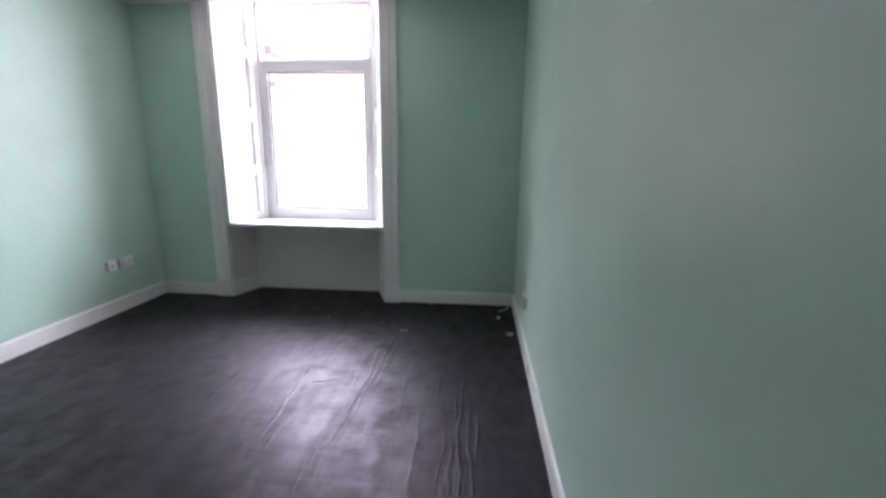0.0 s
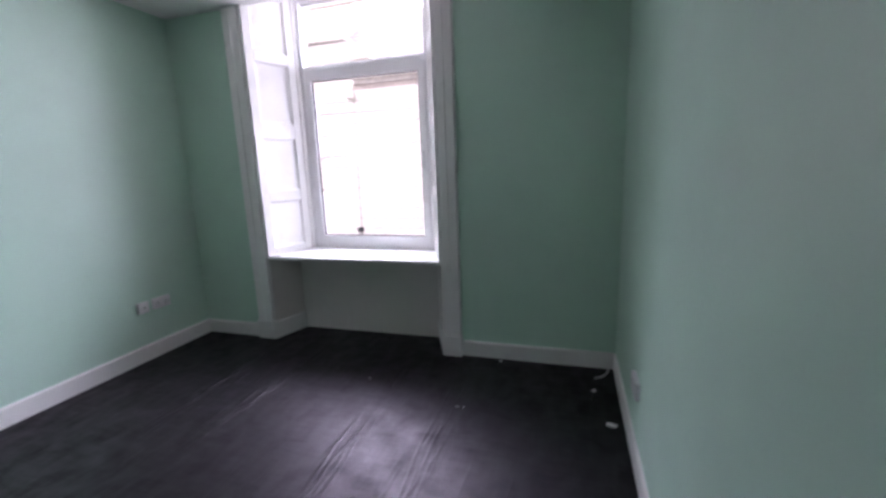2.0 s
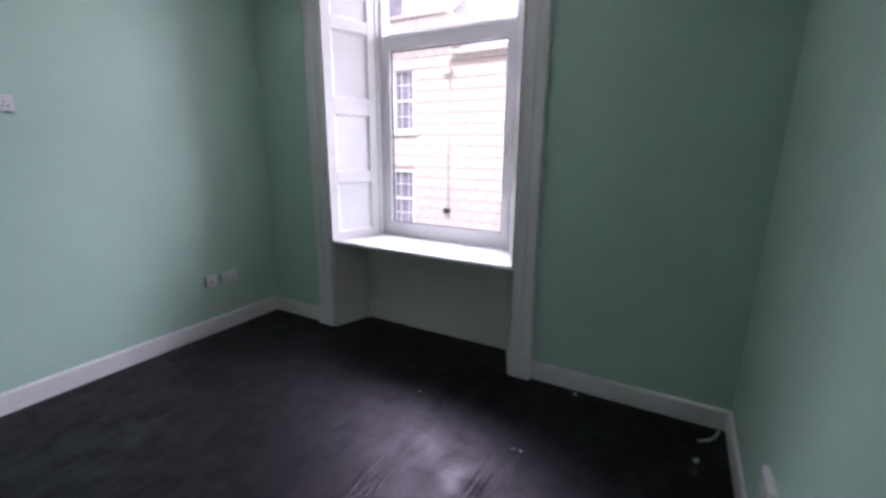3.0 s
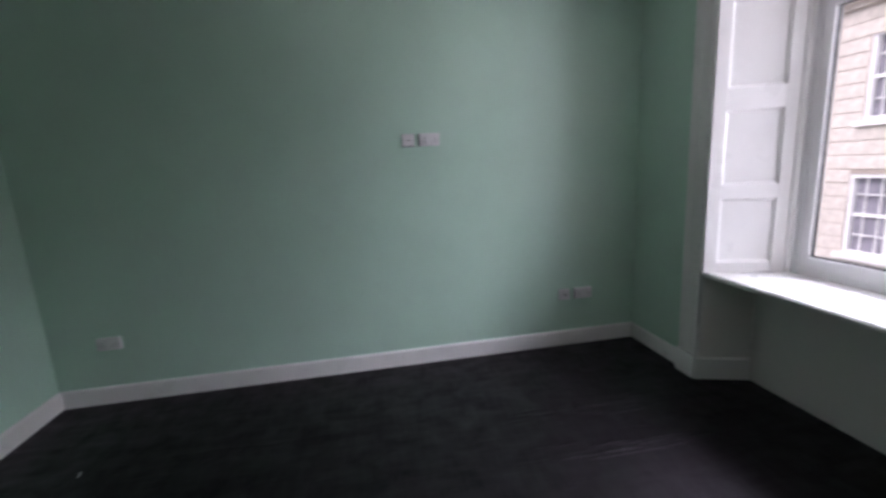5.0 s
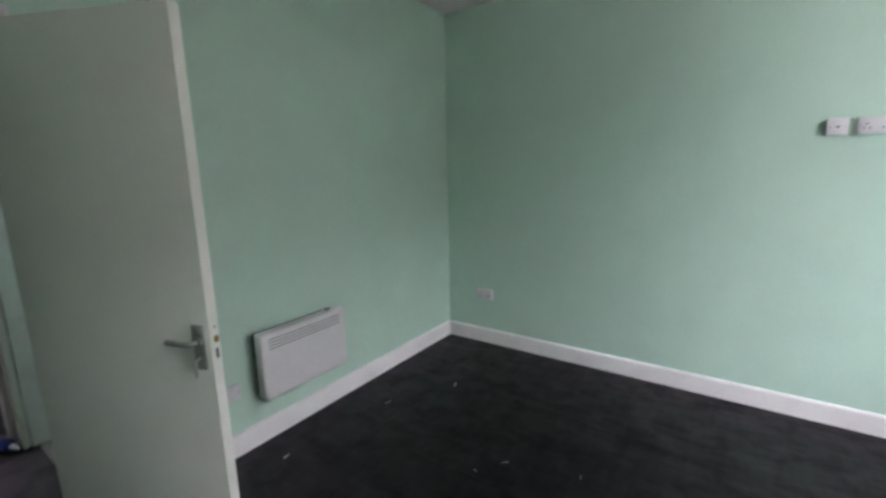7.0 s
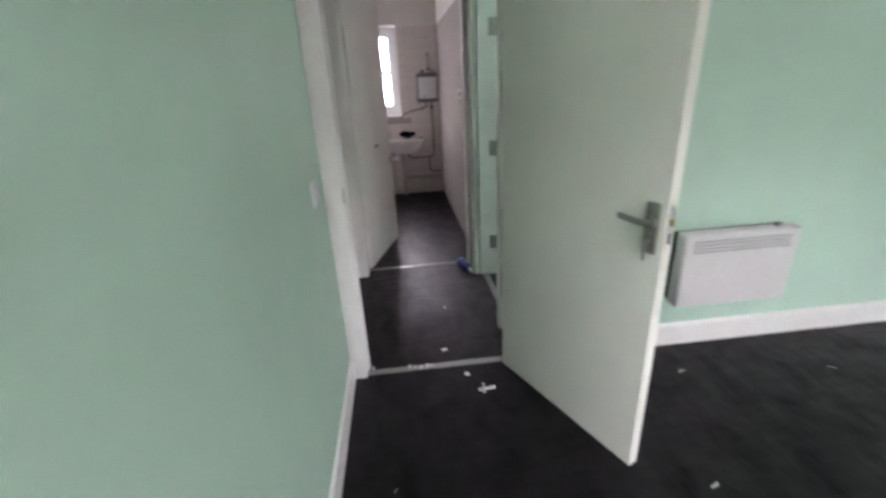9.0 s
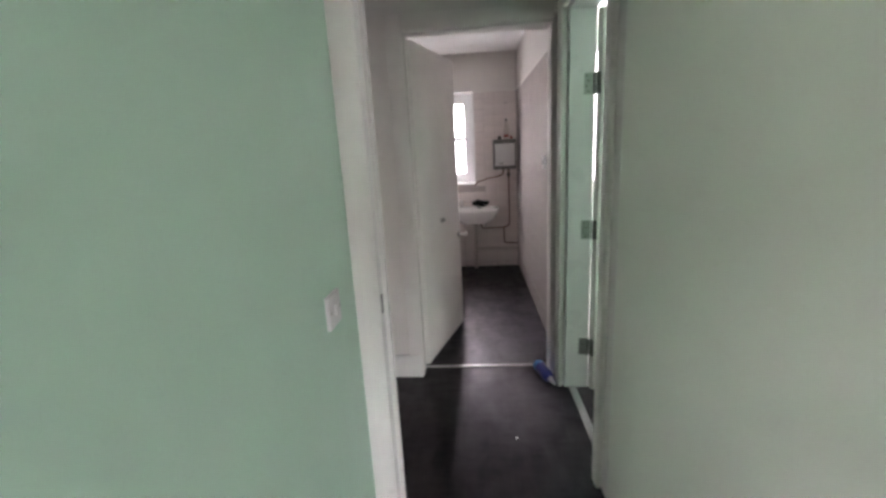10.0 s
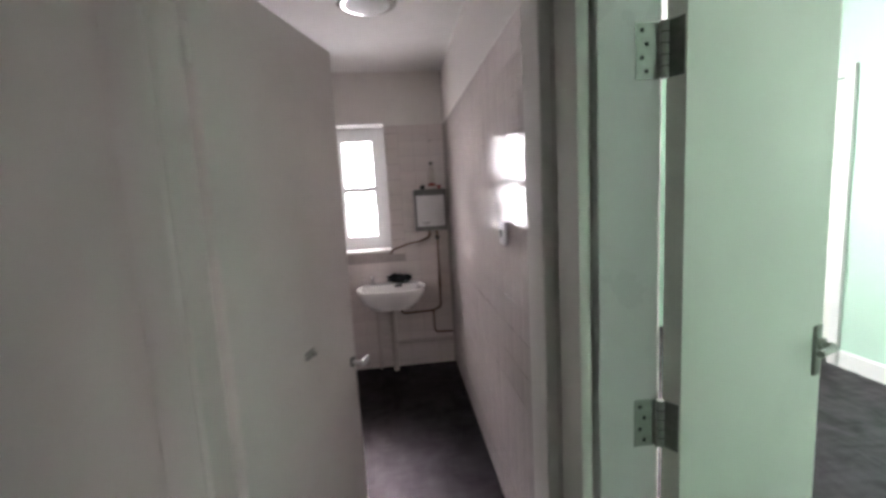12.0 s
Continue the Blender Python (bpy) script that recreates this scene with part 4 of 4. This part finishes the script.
def convector():
    """Wall heater: local x along the wall, y out of it."""
    t = thing("panel_heater", "white wall-mounted convector heater with a slatted top", "heater", pose(-1.855, YB, 0.29))
    w, h, d0, d1_ = 0.572, 0.372, 0.035, 0.128
    bm = rbox(-w / 2, w / 2, d0 + 0.012, d1_, 0, h, 0.016, 3)
    part("body", bm, "heater", t, smooth=True)
    # back plate and brackets are black: the shadow behind the heater put into colour
    part("back_plate", box(-w / 2 + 0.012, w / 2 - 0.012, d0 - 0.014, d0 + 0.014, 0.012, h - 0.012), "slot", t, "back plate blackened like the shaded gap behind the heater")
    for x in (-0.2, 0.2):
        part("bracket", box(x - 0.02, x + 0.02, 0.0, d0, 0.05, h - 0.05), "slot", t)
    for i in range(4):
        z = h - 0.034 - i * 0.017
        # grey strip on the solid front; the shade between slats is its colour
        part("slat_gap", box(-w / 2 + 0.05, w / 2 - 0.04, d1_ - 0.001, d1_ + 0.0006, z - 0.003, z + 0.003), "vent", t)
        part("slat", rbox(-w / 2 + 0.05, w / 2 - 0.04, d1_ - 0.002, d1_ + 0.004, z + 0.004, z + 0.0085, 0.0015, 1), "heater", t)
    part("thermostat_knob", lathe([(0.0, h - 0.002), (0.014, h - 0.001), (0.013, h + 0.013), (0.0, h + 0.014)], 16), "grey", t, "grey thermostat knob", smooth=True).location = (-0.19, 0.08, 0)
    return t


convector()


# ---- litter ----
def scrap(x, y, s, seed, label="scrap of white plastic on the dark floor", mat="paper", flat=0.5, z=0.0015):
    single("floor_scrap", lumpy(s, s * 0.7, s * flat, seed, 1, 0.6), mat, label, "litter", "floor scraps", m=pose(x, y, z, 0, 0, seed * 47 % 360))


def chip(x, y, l, w, turn, mat="paper"):
    single("floor_chip", rbox(-l / 2, l / 2, -w / 2, w / 2, 0, 0.003, 0.001, 1), mat, "thin white chip lying on the dark floor", "litter", "floor chips", m=pose(x, y, 0.002, 0, 0, turn))


cross = tube([(-0.034, 0.0, 0.008), (0.046, 0.0, 0.008)], 0.0075, 10)
prism([(-0.026, -0.034), (-0.012, -0.036), (0.002, 0.03), (-0.006, 0.032)], 0.016, 0.020, cross)
single("plastic_cross", cross, "paper", "white plastic plug and strip lying crossed on the floor", "litter", m=pose(-0.622, 0.186, 0.002, 0, 0, 187))
scrap(-0.553, 0.06, 0.016, 7, "crumpled white scrap by the threshold")
chip(-0.465, -0.167, 0.032, 0.02, 10)
for x, y, r, seed in ((-0.272, -0.031, 0.014, 9), (-0.298, -0.027, 0.010, 10), (-0.33, -0.025, 0.013, 12), (-0.362, -0.024, 0.016, 13), (-0.385, -0.03, 0.009, 14)):
    scrap(x, y, r, seed, "scrap of silver foil on the threshold", "bright", 0.6, 0.0065)
scrap(-0.62, 0.056, 0.022, 15, "scrap of clear film by the threshold", "bottle", 0.25)
single("wall_plug", tube([(-0.086, -0.075, 0.006), (-0.083, -0.05, 0.006)], 0.005, 10), "paper", "small white plastic plug by the door jamb", "litter", smooth=True)
for x, y, l, a in ((-1.312, 0.805, 0.045, 20), (-1.772, 1.11, 0.05, 35), (-1.583, 0.213, 0.05, 10), (-2.716, 0.553, 0.06, 15)):
    chip(x, y, l * 0.8, 0.007, a)
for x, y, l, a in ((-0.194, 0.659, 0.03, 60), (-1.027, 0.897, 0.03, 30), (-2.283, 0.31, 0.05, 160), (-2.179, 1.211, 0.05, 130), (-2.283, 1.568, 0.04, 20), (-2.045, 1.112, 0.03, 70)):
    chip(x, y, l * 0.8, 0.0045, a, "dull_grey")
scrap(-0.775, 4.165, 0.017, 21)
scrap(-0.90, 3.53, 0.008, 22)
scrap(-0.935, 3.515, 0.016, 27, "scrap of dark film on the floor", "grey")
scrap(-0.068, 3.516, 0.03, 23, "crumpled ball of white paper by the skirting")
scrap(-0.145, 3.88, 0.022, 24)
scrap(-0.155, 3.80, 0.026, 25, "scrap of clear film on the floor", "bottle")
scrap(-1.62, 3.73, 0.008, 26)
scrap(-0.52, -0.62, 0.008, 28)
single("curled_strip", tube([(-0.13, 4.06, 0.005), (-0.09, 4.08, 0.006), (-0.05, 4.13, 0.01), (-0.035, 4.18, 0.016)], 0.007, 6), "paper", "curled white paper strip in the corner", "litter", smooth=True)
single("offcut_strip", tube([(-1.34, 2.675, 0.003), (-1.30, 2.672, 0.005), (-1.25, 2.69, 0.007), (-1.205, 2.725, 0.003)], 0.0026, 6), "slot", "thin curved dark offcut strip on the floor", "litter", smooth=True)

bb = thing("blue_bottle", "blue plastic bottle with a white nozzle lying on the hall floor", "bottle", pose(-0.722, -1.272, 0.036, -90, 0, 14))
bb.matrix_world = Matrix.Translation((-0.722, -1.272, 0.036)) @ Matrix.Rotation(radians(15), 4, 'Z') @ Matrix.Rotation(radians(-90), 4, 'X')
part("body", lathe([(0.0, 0.02), (0.034, 0.021), (0.035, 0.04), (0.033, 0.08), (0.035, 0.13), (0.03, 0.155), (0.014, 0.175), (0.0, 0.176)], 20), "blue", bb, smooth=True)
part("base_cap", lathe([(0.0, 0.0), (0.033, 0.001), (0.0345, 0.01), (0.0345, 0.03), (0.0, 0.031)], 20), "lightblue", bb, "light blue base", smooth=True)
part("nozzle", lathe([(0.0, 0.172), (0.016, 0.173), (0.014, 0.19), (0.006, 0.235), (0.0, 0.236)], 14), "paper", bb, "white nozzle", smooth=True)

# ---- outside ----
structure("ground", box(-400, 400, -400, 400, -7.2, -7.0), "ground", "asphalt ground far below the window")
FY = 12.7
bld = thing("opposite_building", "pale sandstone building with sash windows across the lane", "building")
WINS = [(-8.36, -7.50, -1.0, 0.80), (-8.26, -7.48, 1.92, 3.70), (-12.0, -11.2, -1.0, 0.80), (-12.0, -11.2, 1.92, 3.70), (-12.0, -11.2, -4.2, -2.3), (-8.36, -7.5, -4.2, -2.3)]


def facade_wall():
    bm = bmesh.new()
    xs = sorted({-20.0, -6.30, *[w[0] for w in WINS], *[w[1] for w in WINS]})
    for x0, x1 in zip(xs, xs[1:]):
        zs = [-7.0]
        for w in sorted(WINS, key=lambda v: v[2]):
            if w[0] <= x0 + 1e-6 and w[1] >= x1 - 1e-6:
                zs += [w[2], w[3]]
        zs.append(4.25)
        for z0, z1 in zip(zs[::2], zs[1::2]):
            box(x0, x1, FY + 0.02, FY + 0.6, z0, z1, bm=bm)
    box(-6.30, 6.0, FY + 0.04, FY + 0.75, -7.0, 3.85, bm=bm)
    box(-20, 6, FY + 0.8, FY + 6, -7.0, 3.7, bm=bm)
    return bm


fw = part("wall", facade_wall(), "mortar", bld)
rf = part("roof", prism([(-6.2, FY + 0.2), (6.0, FY + 0.2), (6.0, FY + 6), (-6.2, FY + 6)], 3.95, 4.0), "slate", bld, "slate roof")
bmr = bmesh.new()
for i in range(16):
    y, z = FY + 0.3 + i * 0.28, 3.98 + i * 0.2
    v = [bmr.verts.new(p) for p in ((-20, y, z + 0.03), (6, y, z + 0.03), (6, y + 0.32, z + 0.235), (-20, y + 0.32, z + 0.235), (-20, y, z), (6, y, z))]
    bmr.faces.new(v[:4])
    bmr.faces.new((v[4], v[5], v[1], v[0]))
part("slate_courses", bmr, "slate", rf)
bmc = boxes((-20, -6.22, FY - 0.22, FY + 0.6, 4.36, 4.47), (-20, -6.26, FY - 0.1, FY + 0.6, 4.25, 4.36))
part("cornice", bmc, "stone", bld, "projecting stone cornice")
part("cornice", boxes((-6.22, 6, FY - 0.14, FY + 0.7, 3.92, 4.04), (-6.3, 6, FY + 0.0, FY + 0.7, 3.80, 3.92), (-6.3, 6, FY + 0.02, FY + 0.1, 3.46, 3.52)), "stone", bld, "lower stone cornice")
bmp = boxes((-20, -6.5, FY, FY + 0.4, 4.47, 5.0), (-20, -6.45, FY - 0.05, FY + 0.45, 5.0, 5.1))
part("parapet", bmp, "stone", bld, "stone parapet")
bmq = bmesh.new()
q = [bmq.verts.new(p) for p in ((-6.5, FY, 4.47), (-5.75, FY, 4.47), (-5.75, FY, 4.65), (-6.5, FY, 5.08), (-6.5, FY + 0.4, 4.47), (-5.75, FY + 0.4, 4.47), (-5.75, FY + 0.4, 4.65), (-6.5, FY + 0.4, 5.08))]
for f in ((0, 1, 2, 3), (7, 6, 5, 4), (0, 4, 5, 1), (1, 5, 6, 2), (2, 6, 7, 3), (3, 7, 4, 0)):
    bmq.faces.new([q[i] for i in f])
part("parapet_end", bmq, "stone", bld)
dm = part("dormer", boxes((-11.2, -7.9, FY + 1.2, FY + 4.0, 4.5, 7.2)), "stone", bld, "attic storey behind the parapet")
for x in (-10.6, -9.0):
    dw = part("attic_window", ring(x - 0.45, x + 0.45, 5.0, 6.6, FY + 1.12, FY + 1.24, 0.07), "upvc", bld, "white attic window")
    part("pane", box(x - 0.38, x + 0.38, FY + 1.14, FY + 1.16, 5.07, 6.53), "winglass", dw)
part("downpipe", tube([(-6.34, FY - 0.03, 1.5), (-6.34, FY - 0.03, -0.3)], 0.022, 10), "stone", bld, "stone-coloured downpipe", smooth=True)
part("hopper", rbox(-6.46, -6.22, FY - 0.14, FY + 0.02, 3.42, 3.6, 0.02), "stone", bld)
part("pipe_outlet", rbox(-6.42, -6.26, FY - 0.12, FY + 0.02, -0.42, -0.28, 0.02), "slot", bld, "dark pipe outlet")
for x0, x1, z0, z1 in WINS:
    w = part("sash_window", ring(x0, x1, z0, z1, FY + 0.04, FY + 0.2, 0.085), "upvc", bld, "white sash window with small panes", kind="")
    zm = (z0 + z1) / 2
    bars = boxes((x0 + 0.07, x1 - 0.07, FY + 0.09, FY + 0.19, zm - 0.035, zm + 0.035))
    for zc in ((z0 + zm) / 2, (z1 + zm) / 2):
        box(x0 + 0.07, x1 - 0.07, FY + 0.11, FY + 0.15, zc - 0.014, zc + 0.014, bm=bars)
    for k in (1, 2):
        xc = x0 + (x1 - x0) * k / 3
        box(xc - 0.012, xc + 0.012, FY + 0.112, FY + 0.148, z0 + 0.07, z1 - 0.07, bm=bars)
    part("glazing_bars", bars, "upvc", w)
    part("pane", box(x0 + 0.06, x1 - 0.06, FY + 0.155, FY + 0.165, z0 + 0.06, z1 - 0.06), "winglass", w)
    # black box standing in for the unlit room behind the panes
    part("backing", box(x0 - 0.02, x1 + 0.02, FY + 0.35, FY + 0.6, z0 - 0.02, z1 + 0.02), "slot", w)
    part("sill", rbox(x0 - 0.12, x1 + 0.12, FY - 0.09, FY + 0.12, z0 - 0.11, z0, 0.012), "gloss", bld, "white painted stone window sill")

# ---- pieces: tiles and stones ----
tm = tile_mesh()
rngt = random.Random(11)


def lay_tile(parent, m):
    ob = new("tile", tm)
    ob.parent = parent
    wob = Euler((rngt.gauss(0, 0.007), rngt.gauss(0, 0.007), 0)).to_matrix().to_4x4()
    ob.matrix_world = m @ wob


for r in range(16):
    z = 1.972 - TILE * (r + 0.5)
    for c in range(20):
        y = TY1 + 0.01 + TILE * (c + 0.5)
        if y + TILE / 2 < TY0 + 0.02 and not (r > 14):
            lay_tile(tw_w, pose(TX0 + 0.001, y, z, 0, 90, 0))
    for c in range(10):
        x = TX0 + 0.012 + TILE * (c + 0.5)
        if x + TILE / 2 > TX1:
            continue
        if WX0 - TILE * 0.55 < x < WX1 + TILE * 0.55 and WZ0 - TILE * 0.45 < z < WZ1 + 0.02:
            continue
        lay_tile(tw_s, pose(x, TY1 - 0.001, z, -90, 0, 0))
low = boxes(*[(TX0 + 0.001, TX0 + 0.0038, TY1 + 0.012 + TILE * c, TY1 + 0.0085 + TILE * (c + 1), 0.002, 0.17) for c in range(19)])
part("cut_tiles", low, "tile", tw_w, kind="stuff")
low = boxes(*[(TX0 + 0.014 + TILE * c, TX0 + 0.0105 + TILE * (c + 1), TY1 - 0.001, TY1 + 0.0019, 0.002, 0.05) for c in range(9)])
part("cut_tiles", low, "tile", tw_s, kind="stuff")
# narrow tiles cut to fit beside the window
low = boxes(*[(WX0 - 0.0965, WX0 - 0.002, TY1 - 0.001, TY1 + 0.0019, 0.955 + TILE * r, min(1.0715 + TILE * r, 1.971)) for r in range(9)])
part("cut_tiles", low, "tile", tw_s, kind="stuff")

stone_meshes = {}


def stone_mesh(w, h):
    key = (round(w, 2), round(h, 2))
    if key not in stone_meshes:
        bm = bmesh.new()
        rows = [[bm.verts.new((sx * (w / 2 - i * 0.08), y, sz * (h / 2 - i))) for sx, sz in ((-1, -1), (1, -1), (1, 1), (-1, 1))] for i, y in ((0.007, 0.03), (0.007, 0.01), (0.022, 0.0))]
        for a, b in zip(rows, rows[1:]):
            for i in range(4):
                bm.faces.new((a[i], a[(i + 1) % 4], b[(i + 1) % 4], b[i]))
        bm.faces.new(rows[-1])
        stone_meshes[key] = finish(bm, "stone", "stone")
    return stone_meshes[key]


rngs = random.Random(3)
COURSE = 0.305
far_stones = bmesh.new()
for k in range(36):
    z0 = 4.25 - COURSE * (k + 1)
    for xa, xb, y in ((-20.0, -6.30, FY), (-6.30, 4.0, FY + 0.02)):
        if y > FY and k < 2:
            continue
        x = xa + rngs.choice((0.45, 0.6, 0.75))
        cuts = [xa]
        while x < xb - 0.3:
            cuts.append(x)
            x += rngs.choice((0.6, 0.75, 0.9, 1.05))
        cuts.append(xb)
        for w in WINS:
            if y == FY and w[2] < z0 + COURSE * 0.75 and w[3] > z0 + COURSE * 0.25:
                cuts = [c for c in cuts if not (w[0] - 0.2 < c < w[1] + 0.2)] + [w[0], w[1]]
        cuts = sorted(set(cuts))
        for a, b in zip(cuts, cuts[1:]):
            mid = (a + b) / 2
            if y == FY and any(w[0] - 0.01 < mid < w[1] + 0.01 and w[2] < z0 + COURSE * 0.75 and w[3] > z0 + COURSE * 0.25 for w in WINS):
                continue
            if -9.9 < mid < -4.0 and z0 > -1.9:
                ob = new("stone", stone_mesh(b - a, COURSE))
                ob.parent = fw
                ob.location = (mid, y + rngs.uniform(-0.003, 0.002), z0 + COURSE / 2)
            else:
                box(a + 0.002, b - 0.002, y + rngs.uniform(-0.008, 0.008), y + 0.03, z0 + 0.008, z0 + COURSE - 0.008, bm=far_stones)
part("far_stones", far_stones, "stone", fw, kind="stuff")
